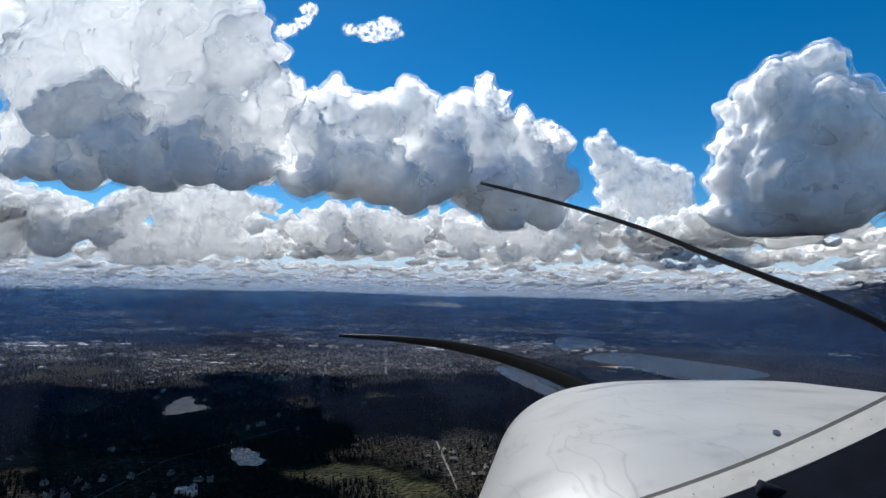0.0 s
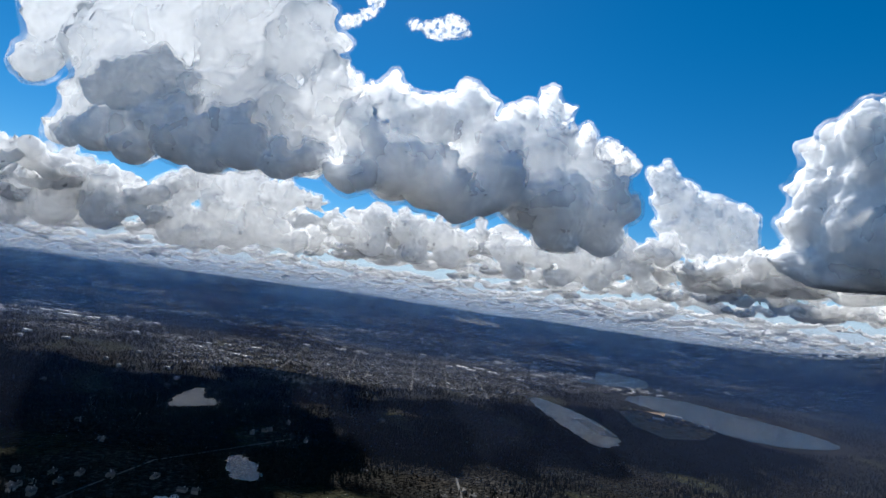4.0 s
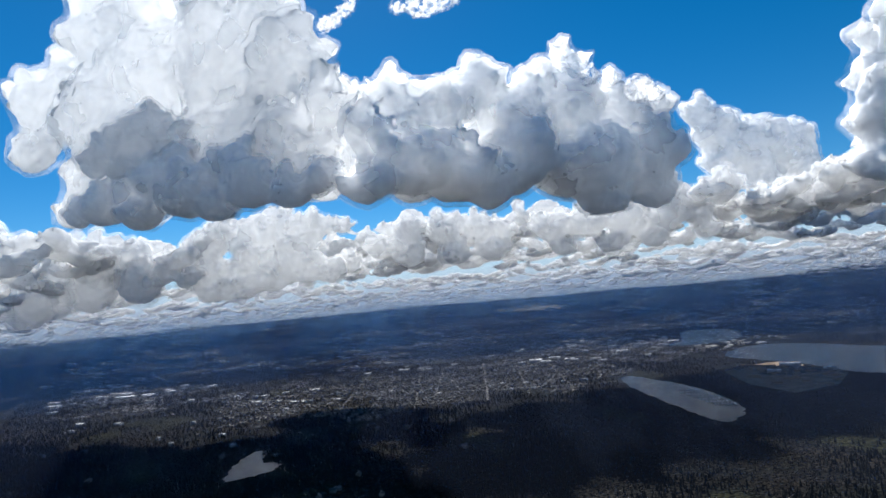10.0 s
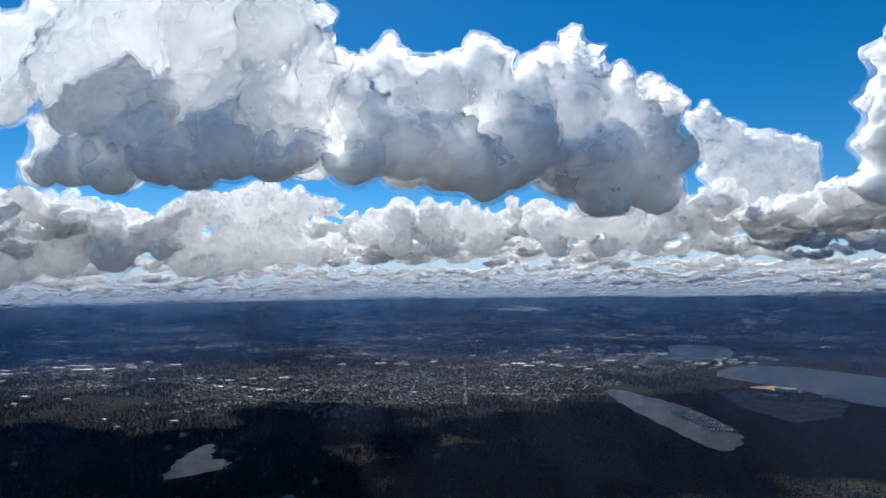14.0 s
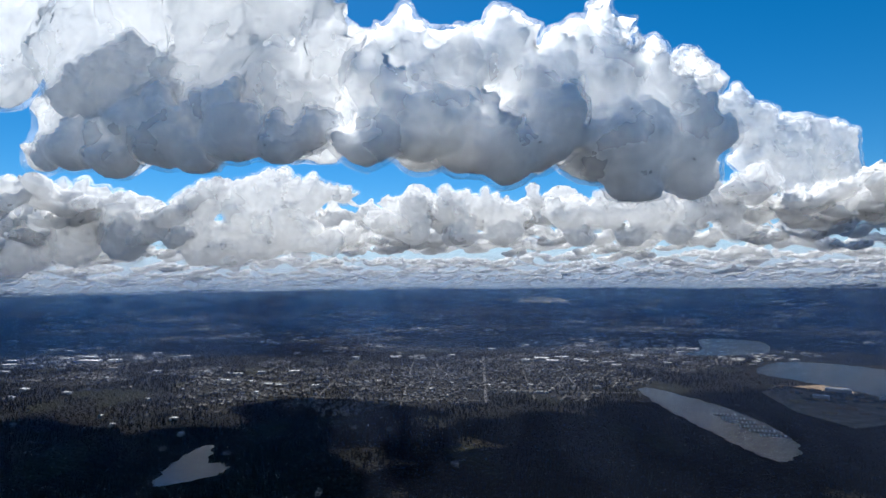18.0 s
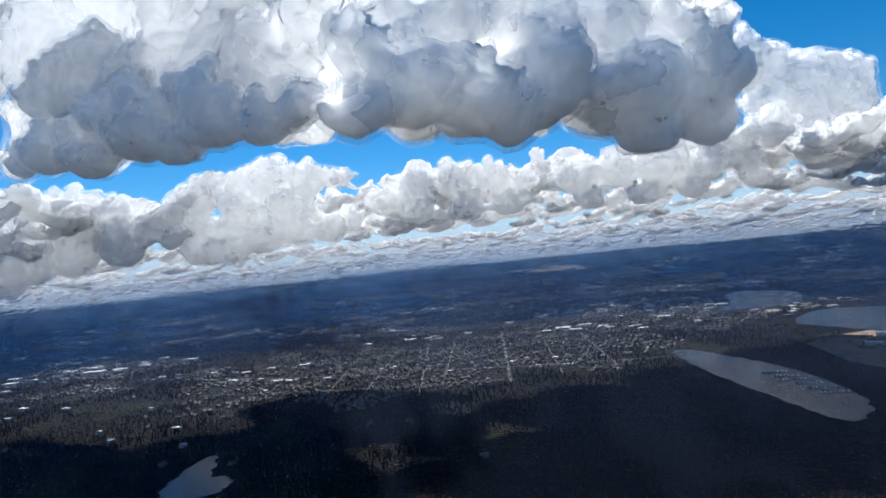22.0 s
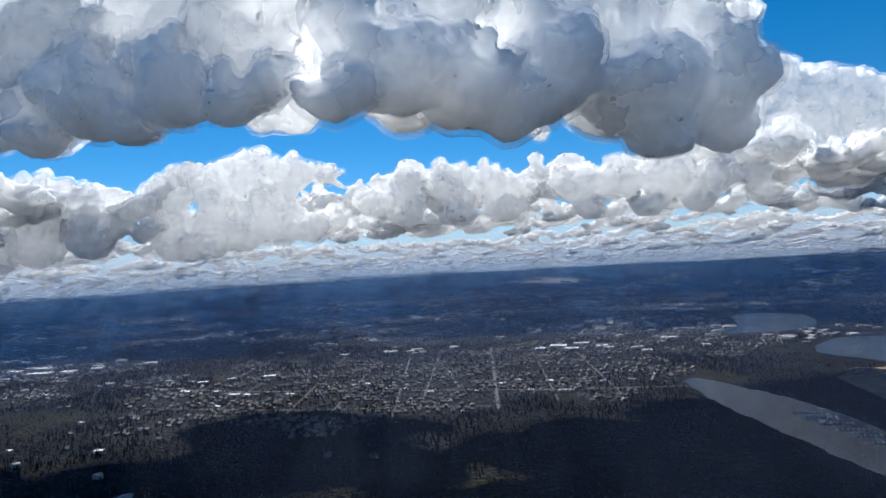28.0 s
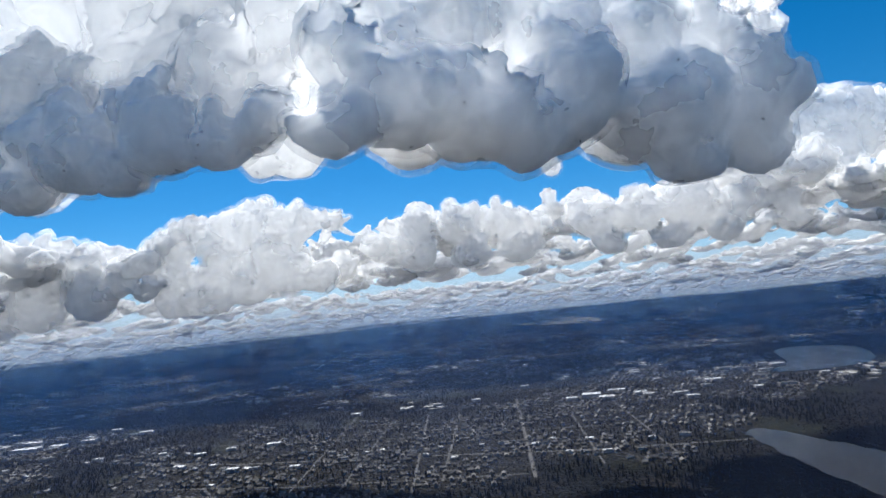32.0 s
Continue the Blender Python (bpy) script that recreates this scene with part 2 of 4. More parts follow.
def box(x0, y0, z0, x1, y1, z1, bevel=0.0):
    bm = bmesh.new()
    bmesh.ops.create_cube(bm, size=1, matrix=Matrix.Translation(((x0 + x1) / 2, (y0 + y1) / 2, (z0 + z1) / 2)) @ Matrix.Diagonal((x1 - x0, y1 - y0, z1 - z0, 1)))
    if bevel:
        bmesh.ops.bevel(bm, geom=bm.edges[:], offset=bevel, segments=2, affect="EDGES")
    return bm


def scatter(tv, tf, places, scales, turns):
    """Copies of a template joined: arrays of vertices and of faces."""
    tv, tf = np.asarray(tv, float), np.asarray(tf)
    n, k = len(places), len(tv)
    c, s = np.cos(turns)[:, None], np.sin(turns)[:, None]
    v = tv[None] * scales[:, None, :]
    out = np.empty_like(v)
    out[..., 0] = v[..., 0] * c - v[..., 1] * s
    out[..., 1] = v[..., 0] * s + v[..., 1] * c
    out[..., 2] = v[..., 2]
    out += places[:, None, :]
    f = tf[None] + (np.arange(n) * k)[:, None, None]
    return out.reshape(-1, 3), f.reshape(-1, tf.shape[1])


# ---- the plan: land use ----
# centre x, y, half width, half depth
TOWNS = [(-560, 1790, 560, 300), (-150, 2000, 330, 420), (170, 2450, 330, 420), (-1540, 2010, 260, 150), (-1450, 2590, 260, 110), (-620, 2760, 420, 330),
         (-420, 720, 130, 110), (-330, 1010, 60, 40), (20, 860, 70, 110), (-1300, 1700, 160, 110), (-60, 3300, 560, 330), (900, 3300, 420, 260),
         (-900, 3500, 500, 200), (-2200, 3000, 350, 160), (1500, 2900, 350, 260), (520, 1760, 110, 110)]


def built_up(x, y):
    v = np.zeros_like(x)
    wob = np.sin(x * 0.021 + 1.3) * np.cos(y * 0.017) * 0.25 + np.sin(x * 0.005 - y * 0.007) * 0.2
    for cx, cy, hx, hy in TOWNS:
        d = np.sqrt(((x - cx) / hx) ** 2 + ((y - cy) / hy) ** 2) + wob
        v = np.maximum(v, np.clip((1.08 - d) / 0.25, 0, 1))
    return v


def open_land(x, y):
    """Meadows and clearings."""
    v = np.sin(x * 0.011 + 0.8 * np.sin(y * 0.006)) * np.sin(y * 0.0136 + 1.1 + 0.7 * np.sin(x * 0.007)) + 0.35 * np.sin(x * 0.037 + y * 0.021)
    out = v > 0.84
    for cx, cy, hx, hy in ((-560, 800, 140, 45), (-345, 745, 60, 24), (-150, 795, 110, 38), (-1050, 1560, 110, 50), (-900, 1680, 90, 35)):
        out |= ((x - cx) / hx) ** 2 + ((y - cy) / hy) ** 2 < 1 + 0.3 * np.sin(x * 0.09) * np.cos(y * 0.07)
    return out


def height(x, y):
    r = np.hypot(x, y)
    k = np.clip((r - 3200) / 1500, 0, 1)
    rise = k * k * (3 - 2 * k)
    roll_ = np.sin(x * 0.0011 + 0.4) * np.cos(y * 0.0017) + 0.6 * np.sin(x * 0.0031 + y * 0.0011) + 0.35 * np.sin(x * 0.0073 - y * 0.004)
    hills = rise * (140 + 11 * roll_)
    a = np.arctan2(x, np.maximum(y, 1))
    ridge = np.exp(-((a - 0.8) / 0.19) ** 2) * np.clip((r - 3300) / 1200, 0, 1) * (470 + 30 * roll_)
    return hills + ridge - 1.0


# ---- ground ----
gx = np.concatenate([np.arange(-5600, -2400, 80), np.arange(-2400, 2400, 25), np.arange(2400, 5601, 80)])
gy = np.concatenate([np.arange(-5000, -600, 200), np.concatenate([np.arange(-600, 300, 100), np.arange(300, 3000, 25), np.arange(3000, 5601, 50)])])
GX, GY = np.meshgrid(gx, gy)
nx, ny = len(gx), len(gy)
gz = height(GX.ravel(), GY.ravel())
idx = np.arange(nx * ny).reshape(ny, nx)
quads = np.stack([idx[:-1, :-1], idx[:-1, 1:], idx[1:, 1:], idx[1:, :-1]], -1).reshape(-1, 4)
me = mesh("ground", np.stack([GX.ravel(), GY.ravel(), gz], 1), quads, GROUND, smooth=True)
me.attributes.new("built", "FLOAT", "POINT").data.foreach_set("value", built_up(GX.ravel(), GY.ravel()).astype(np.float32))
me.attributes.new("meadow", "FLOAT", "POINT").data.foreach_set("value", open_land(GX.ravel(), GY.ravel()).astype(np.float32))
tagged(new("ground", me), "dark wooded countryside with towns, fields and low hills", "ground", kind="structure")

# ---- water ----
LAKES = {
    "lake_heart": [(-560, 1079), (-585, 1140), (-600, 1215), (-588, 1248), (-570, 1225), (-546, 1178), (-505, 1165), (-506, 1122), (-533, 1092)],
    "lake_round": [(-345, 877), (-334, 890), (-304, 872), (-279, 842), (-278, 811), (-295, 802), (-318, 823)],
    "inlet": [(139, 1769), (176, 1798), (229, 1719), (289, 1610), (320, 1449), (303, 1345), (249, 1307), (208, 1435), (165, 1591)],
    "lake_far": [(383, 2359), (459, 2499), (513, 2751), (597, 2824), (724, 2723), (655, 2453), (531, 2362)],
    "bay": [(480, 2050), (600, 2220), (736, 2222), (848, 2098), (930, 2000), (1010, 1860), (980, 1740), (800, 1640), (667, 1668), (606, 1812), (546, 1921)],
}
for name, shore in LAKES.items():
    pts = []
    n = len(shore)
    for i in range(n):
        p0, p1, p2, p3 = (Vector((*shore[(i + k) % n], 0)) for k in (-1, 0, 1, 2))
        for j in range(12):
            t = j / 12
            q = 0.5 * (2 * p1 + (p2 - p0) * t + (2 * p0 - 5 * p1 + 4 * p2 - p3) * t * t + (3 * p1 - p0 - 3 * p2 + p3) * t ** 3)
            w = noise.noise(q * 0.05) * 7 + noise.noise(q * 0.16) * 3
            pts.append((q.x + w, q.y + noise.noise(q * 0.05 + Vector((9, 4, 2))) * 9 + noise.noise(q * 0.16 + Vector((3, 8, 1))) * 4, 0.3))
    me = mesh(name, pts, [list(range(len(pts)))], WATER)
    tagged(new("water", me), "still grey lake water reflecting the cloudy sky", "lake", kind="structure")

# ---- clouds ----
CLOUDS = {
    "big_left": [
        (-1723, 1942, 1089, 180), (-1794, 1937, 914, 132), (-1414, 1875, 973, 236), (-1192, 1848, 1121, 237),
        (-905, 1782, 1064, 223), (-693, 1725, 979, 145), (-589, 1686, 857, 88), (-1172, 1806, 751, 201),
        (-1486, 1862, 704, 138), (-926, 1757, 775, 194), (-690, 1696, 723, 129), (-943, 1743, 608, 86),
        (-1242, 1807, 616, 96), (-1578, 1873, 645, 87), (-614, 1663, 588, 61), (-562, 1671, 784, 94),
        (-588, 1667, 681, 77), (-1429, 1911, 1305, 206), (-896, 1806, 1308, 197),
    ],
    "big_mid": [
        (-405, 1714, 819, 87), (-451, 1653, 714, 83), (-297, 1792, 794, 125), (-178, 1889, 863, 113),
        (-360, 1712, 632, 134), (-236, 1801, 603, 122), (-76, 1943, 787, 134), (-88, 1912, 648, 148),
        (84, 2046, 819, 152), (108, 2094, 1037, 47), (131, 2095, 966, 74), (237, 2131, 805, 138),
        (137, 2051, 644, 169), (301, 2144, 646, 158), (366, 2204, 826, 100), (366, 2165, 531, 85),
        (200, 2072, 513, 90), (13, 2015, 887, 81), (-449, 1620, 560, 80), (-151, 1851, 544, 80),
        # added back puffs, hidden by the front, to deepen shade below and within
        (-290, 1990, 646, 115), (-110, 2090, 666, 135), (80, 2190, 646, 135), (-390, 1900, 606, 95),
        (240, 2260, 626, 115),
    ],
    "right_tower": [
        (1025, 3860, 1209, 122), (1100, 3870, 1083, 162), (1282, 3895, 981, 206), (1462, 3920, 954, 189),
        (1570, 3935, 849, 149), (1320, 3900, 800, 164), (1139, 3875, 901, 142), (992, 3855, 1078, 56),
    ],
    "far_right": [
        (1317, 2691, 1133, 77), (1385, 2655, 1000, 127), (1433, 2627, 838, 209), (1531, 2568, 885, 255),
        (1334, 2682, 788, 119), (1463, 2609, 615, 207), (1648, 2491, 978, 348), (1300, 2700, 620, 118),
        (1633, 2500, 782, 358), (1264, 2718, 942, 42),
    ],
    "mid_row_left": [
        (-2911, 2886, 564, 225), (-2620, 2844, 599, 193), (-2338, 2802, 602, 152), (-2121, 2769, 558, 132),
        (-2726, 2862, 440, 196), (-2401, 2814, 447, 183), (-1910, 2736, 486, 105), (-2052, 2760, 425, 136),
        (-3254, 2925, 560, 351), (-1761, 2712, 431, 80), (-2884, 2886, 339, 142),
    ],
    "mid_row_shelf": [
        (-1710, 2801, 606, 123), (-1489, 2801, 627, 119), (-1304, 2801, 647, 121), (-1120, 2801, 639, 101),
        (-970, 2801, 628, 64), (-1770, 2801, 559, 91), (-1390, 2801, 556, 86), (-1176, 2801, 564, 74),
        (-1604, 2801, 669, 80), (-1533, 2801, 390, 125), (-1689, 2801, 368, 96), (-1348, 2801, 426, 121),
        (-1166, 2801, 434, 101), (-1449, 2801, 510, 124), (-1233, 2801, 513, 120), (-1699, 2801, 472, 129),
        (-1044, 2801, 410, 82),
    ],
    "mid_row_peak": [
        (-833, 2972, 520, 89), (-691, 3001, 588, 81), (-513, 3036, 583, 103), (-333, 3070, 578, 97),
        (-198, 3096, 555, 72), (-683, 3001, 468, 91), (-476, 3041, 448, 91), (-268, 3082, 461, 87),
        (-1003, 2937, 450, 77), (-103, 3116, 776, 52),
    ],
    "mid_row_right": [
        (25, 3015, 526, 93), (197, 3036, 535, 105), (398, 3062, 545, 120), (570, 3084, 524, 103),
        (86, 3022, 427, 73), (315, 3051, 424, 79), (515, 3076, 434, 80), (741, 3105, 533, 83),
        (881, 3124, 656, 96), (1025, 3142, 547, 97), (1195, 3164, 555, 106), (1365, 3185, 564, 121),
        (771, 3109, 447, 69), (1478, 3200, 627, 138), (1676, 3225, 608, 159),
    ],
    "bright_gap": [
        (-902, 2100, 976, 131), (-790, 2100, 816, 131), (-848, 2100, 696, 90), (-682, 2100, 929, 131),
        (-966, 2100, 1100, 146), (-748, 2100, 661, 71), (-628, 2100, 718, 77), (-1061, 2100, 1016, 110),
        (-874, 2100, 843, 101), (-932, 2100, 753, 76), (-691, 2100, 773, 95),
    ],
    "left_shelf": [
        (-1461, 1767, 610, 57), (-1345, 1748, 633, 94), (-1199, 1725, 593, 85), (-1022, 1694, 635, 115),
        (-919, 1677, 566, 73), (-797, 1654, 617, 102), (-670, 1630, 573, 70), (-577, 1610, 596, 59),
        (-1124, 1711, 684, 94), (-862, 1665, 687, 76), (-1256, 1733, 664, 76),
    ],
    "left_patch": [
        (-1304, 1732, 788, 86), (-1202, 1734, 816, 115), (-1098, 1727, 792, 91), (-1148, 1722, 742, 84),
        (-1256, 1725, 737, 74), (-1040, 1720, 752, 60), (-1364, 1737, 752, 57),
    ],
    "wisp_high": [
        (-342, 1700, 1061, 23), (-278, 1700, 1047, 37), (-226, 1700, 1064, 34), (-189, 1700, 1049, 17),
    ],
    "wisp_top": [
        (-565, 1700, 1043, 18), (-535, 1700, 1058, 26), (-501, 1700, 1085, 26), (-480, 1700, 1118, 28),
    ],
    "wisp_edge": [
        (170, 1920, 862, 29), (313, 1985, 821, 47), (353, 2002, 803, 32), (235, 1950, 850, 19),
    ],
}


def cloud_mesh(name, puffs, voxel, flat, seed, mat=None, swell=0.0, coarse=1, depth=0.7):
    """Puffs with smaller ones budding on their upper sides, melted together and billowed."""
    r_ = random.Random(seed)
    balls = []
    for x, y, z, r in puffs:
        balls.append((x, y, z, r, r * 0.85))
        for _ in range(10):
            a, b = r_.uniform(0, 2 * math.pi), r_.uniform(-0.15, 1.0)
            q = r * r_.uniform(0.22, 0.45)
            h = math.sqrt(max(0, 1 - b * b))
            balls.append((x + math.cos(a) * h * r * 0.9, y + math.sin(a) * h * r * depth * 0.9, z + b * r * 0.85, q, q))
    bm = bmesh.new()
    for x, y, z, r, h in balls:
        bmesh.ops.create_icosphere(bm, subdivisions=2, radius=1, matrix=Matrix.Translation((x, y, z)) @ Matrix.Diagonal((r, r * depth, h, 1)))
    tmp = bpy.data.meshes.new("tmp")
    bm.to_mesh(tmp)
    bm.free()
    ob = bpy.data.objects.new("tmp", tmp)
    scene.collection.objects.link(ob)
    mod = ob.modifiers.new("melt", "REMESH")
    mod.mode, mod.voxel_size = "VOXEL", voxel
    done = bpy.data.meshes.new_from_object(ob.evaluated_get(bpy.context.evaluated_depsgraph_get()))
    bpy.data.objects.remove(ob)
    bpy.data.meshes.remove(tmp)
    n = len(done.vertices)
    co, no = np.empty(n * 3, np.float32), np.empty(n * 3, np.float32)
    done.vertices.foreach_get("co", co)
    done.vertices.foreach_get("normal", no)
    co, no = co.reshape(-1, 3), no.reshape(-1, 3)
    # the undersides hang smooth and nearly flat
    ne = len(done.edges)
    ends = np.empty(ne * 2, np.int32)
    done.edges.foreach_get("vertices", ends)
    e0, e1 = ends[0::2], ends[1::2]
    degree = np.bincount(e0, minlength=n) + np.bincount(e1, minlength=n)
    under = np.clip((0.3 - no[:, 2]) / 0.7, 0, 1)[:, None]
    for _ in range(60 // coarse ** 2):
        mean = np.stack([np.bincount(e0, co[e1, k], n) + np.bincount(e1, co[e0, k], n) for k in range(3)], 1) / degree[:, None]
        co = co + (mean - co) * under * 0.7
    size = voxel * 22 / coarse
    push = np.empty(n, np.float32)
    for i in range(n):
        p = Vector(co[i].tolist())
        p += noise.noise_vector(p / (size * 0.7)) * size * 0.12
        h, q, g = 0.0, 1.0, size * 0.9
        for _ in range(4):
            h += q * (2 * abs(noise.noise(p / g)) - 0.55)
            q, g = q * 0.46, g * 0.46
        push[i] = size * 0.15 * h
    push *= 1 - 0.55 * under[:, 0]
    co = co + no * (push + swell)[:, None]
    for _ in range(coarse - 1):
        mean = np.stack([np.bincount(e0, co[e1, k], n) + np.bincount(e1, co[e0, k], n) for k in range(3)], 1) / degree[:, None]
        co = co + (mean - co) * 0.6
    low_ = co[:, 2] < flat
    co[low_, 2] = flat + (co[low_, 2] - flat) * 0.25
    done.vertices.foreach_set("co", co.ravel())
    done.materials.clear()
    done.materials.append(mat or CLOUD)
    done.polygons.foreach_set("use_smooth", np.ones(len(done.polygons), dtype=bool))
    done.name = name
    done.update()
    return done


MATTER = {"big_left": GLOW_CLOUD, "left_patch": GLOW_CLOUD, "bright_gap": GLOW_CLOUD, "left_shelf": SHELF_CLOUD, "big_mid": MILD_CLOUD, "right_tower": TOWER_CLOUD, "far_right": TOWER_CLOUD,
          "mid_row_left": ROW_CLOUD, "mid_row_shelf": ROW_CLOUD, "mid_row_peak": ROW_CLOUD, "mid_row_right": ROW_CLOUD}
for i, (name, puffs) in enumerate(CLOUDS.items()):
    radius = sum(p[3] for p in puffs) / len(puffs)
    voxel = max(3.5, radius * 0.047)
    floor_ = min(p[2] - 0.45 * p[3] for p in puffs)
    wisp = name.startswith("wisp")
    thin = name in ("big_left", "bright_gap")
    core = -0.04 if wisp else -0.09
    mat = WISPS[0] if wisp else MATTER.get(name, CLOUD)
    depth = 0.7 if wisp else 0.4 if thin else 0.65
    me = cloud_mesh(name, puffs, voxel, floor_, 10 + i, mat, radius * core, 1, depth)
    label = "small torn white cloud wisp in blue sky" if wisp else "towering white cumulus cloud with a grey underside"
    ob = tagged(new("cloud_wisp" if wisp else "cumulus_cloud"), label, "cloud", group="cumulus clouds")
    o = new("body", me)
    o.parent = ob
    for k, grow in enumerate((0.1, 0.3) if wisp else (0.05,)):
        shell = cloud_mesh("vapour", puffs, voxel * 2, floor_, 10 + i, (WISPS if wisp else VEILS)[k], radius * grow, 2, depth)
        o = new("vapour", shell)
        o.parent = ob
        tagged(o, "torn translucent white cloud vapour")

# far cumulus in rows that sink and shrink towards the horizon


def far_form(seed, voxel, flat, mat, swell, coarse=1):
    r_ = random.Random(seed)
    puffs = []
    peak = r_.uniform(-0.5, 0.5)
    for j in range(24):
        u = r_.uniform(-1, 1)
        up = max(0.0, 1 - 1.1 * abs(u - peak))
        puffs.append((u * 120, r_.uniform(-50, 50), 28 + up * r_.uniform(0, 80), r_.uniform(13, 34)))
    return cloud_mesh("far_cloud", puffs, voxel, flat, seed, mat, swell, coarse)


FAR_FORMS = [(far_form(50 + k, 6.0, 14.0, ROW_CLOUD, -2.0), far_form(50 + k, 12.0, 16.0, VEILS[0], 2.0, 2)) for k in range(7)]
SMALL_FORMS = [far_form(90 + k, 14.0, 14.0, ROW_CLOUD, 0.0, 2) for k in range(4)]
r_ = random.Random(5)
bank_v, bank_f, bank_n = [], [], 0
for row, (lift, reach) in enumerate([(0.1, 3300), (0.084, 3500), (0.069, 3750), (0.056, 3950), (0.045, 4150), (0.036, 4350), (0.029, 4500), (0.023, 4600), (0.018, 4700), (0.0135, 4780), (0.0095, 4850), (0.006, 4900)]):
    a = -0.86
    while a < 0.9:
        size = lift * r_.uniform(0.7, 1.5)
        a += size * r_.uniform(0.5, 1.1) * (1.0 if row < 4 else 1.35)
        if row < 2 and r_.random() < 0.2:
            continue
        far_ = reach + r_.uniform(-90, 90)
        s_ = size * far_ / 150
        place = Matrix.Translation((math.sin(a) * far_, math.cos(a) * far_, 262 + far_ * (lift * r_.uniform(0.9, 1.1) - 0.029)))
        m_ = place @ Matrix.Rotation(-a + r_.uniform(-0.4, 0.4), 4, "Z") @ Matrix.Diagonal((s_ * r_.uniform(0.75, 1.05), s_ * 0.8, s_ * r_.uniform(0.7, 1.05) * (1.0 if row < 4 else 0.7), 1))
        if row < 8:
            ob = new("distant_cloud")
            for pname, pm in zip(("body", "vapour"), FAR_FORMS[r_.randrange(7)]):
                new(pname, pm).parent = ob
            ob.matrix_basis = m_
            tagged(ob, "distant white cumulus cloud above the horizon", "cloud", group="distant clouds")
        else:
            form = SMALL_FORMS[r_.randrange(4)]
            bank_v += [m_ @ q.co for q in form.vertices]
            bank_f += [tuple(bank_n + q for q in p.vertices) for p in form.polygons]
            bank_n += len(form.vertices)
# unseen clouds added behind the flight, their sunlit sides bouncing white fill light
for k in range(64):
    a = math.pi + r_.uniform(-1.75, 1.75)
    far_ = r_.uniform(1100, 3600)
    s_ = r_.uniform(3.0, 6.0)
    ob = new("distant_cloud")
    new("body", FAR_FORMS[k % 7][0]).parent = ob
    ob.matrix_basis = Matrix.Translation((math.sin(a) * far_, math.cos(a) * far_ - 300, r_.uniform(420, 640))) @ Matrix.Rotation(-a, 4, "Z") @ Matrix.Diagonal((s_, s_ * 0.8, s_ * r_.uniform(0.9, 1.5), 1))
    tagged(ob, "unseen white cumulus cloud added behind the flight for fill light", "cloud", group="distant clouds")
tagged(new("distant_cloud_bank", mesh("distant_cloud_bank", bank_v, bank_f, ROW_CLOUD, smooth=True)), "band of tiny far cumulus clouds along the horizon", "clouds", kind="stuff")

# ---- haze: curved clear sheets, tinted to imitate haze from woods to hills ----


def painted_haze_material(name, colour, amount):
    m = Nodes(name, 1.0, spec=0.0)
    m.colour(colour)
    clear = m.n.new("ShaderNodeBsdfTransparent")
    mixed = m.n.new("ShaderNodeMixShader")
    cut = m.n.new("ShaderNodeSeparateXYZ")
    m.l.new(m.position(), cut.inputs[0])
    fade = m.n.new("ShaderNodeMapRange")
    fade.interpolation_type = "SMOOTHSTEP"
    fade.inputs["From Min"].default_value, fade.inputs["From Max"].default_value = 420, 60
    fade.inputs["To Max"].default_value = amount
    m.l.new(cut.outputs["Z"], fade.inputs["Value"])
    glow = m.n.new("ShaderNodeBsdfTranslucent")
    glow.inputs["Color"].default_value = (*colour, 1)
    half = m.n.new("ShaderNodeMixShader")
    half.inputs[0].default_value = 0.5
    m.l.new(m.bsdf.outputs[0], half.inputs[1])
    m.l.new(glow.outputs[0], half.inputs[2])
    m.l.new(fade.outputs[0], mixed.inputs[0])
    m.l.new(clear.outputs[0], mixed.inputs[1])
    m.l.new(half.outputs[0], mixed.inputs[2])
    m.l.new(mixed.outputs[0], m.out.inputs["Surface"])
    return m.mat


# near sheets also lift dark ground; haze light is put into their colour
NEAR_HAZE_TINT = painted_haze_material("grey painted haze", (0.07, 0.095, 0.17), 0.055)
FAR_HAZE_TINT = painted_haze_material("blue haze", (0.015, 0.1, 0.29), 0.12)
LAST_HAZE_TINT = painted_haze_material("pale painted horizon haze", (0.15, 0.28, 0.48), 0.17)
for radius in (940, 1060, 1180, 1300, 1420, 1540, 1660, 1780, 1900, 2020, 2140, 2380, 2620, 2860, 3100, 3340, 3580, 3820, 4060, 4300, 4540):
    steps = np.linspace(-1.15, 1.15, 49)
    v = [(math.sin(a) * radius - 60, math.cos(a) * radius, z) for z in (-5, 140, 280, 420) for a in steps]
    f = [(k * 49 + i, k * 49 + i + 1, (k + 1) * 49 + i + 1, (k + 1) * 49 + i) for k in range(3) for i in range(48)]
    ob = new("haze", mesh("haze", v, f, LAST_HAZE_TINT if radius > 3900 else FAR_HAZE_TINT if radius > 2200 else NEAR_HAZE_TINT, smooth=True))
    tagged(ob, "see-through sheet tinted to imitate haze over the land", "haze", kind="structure")

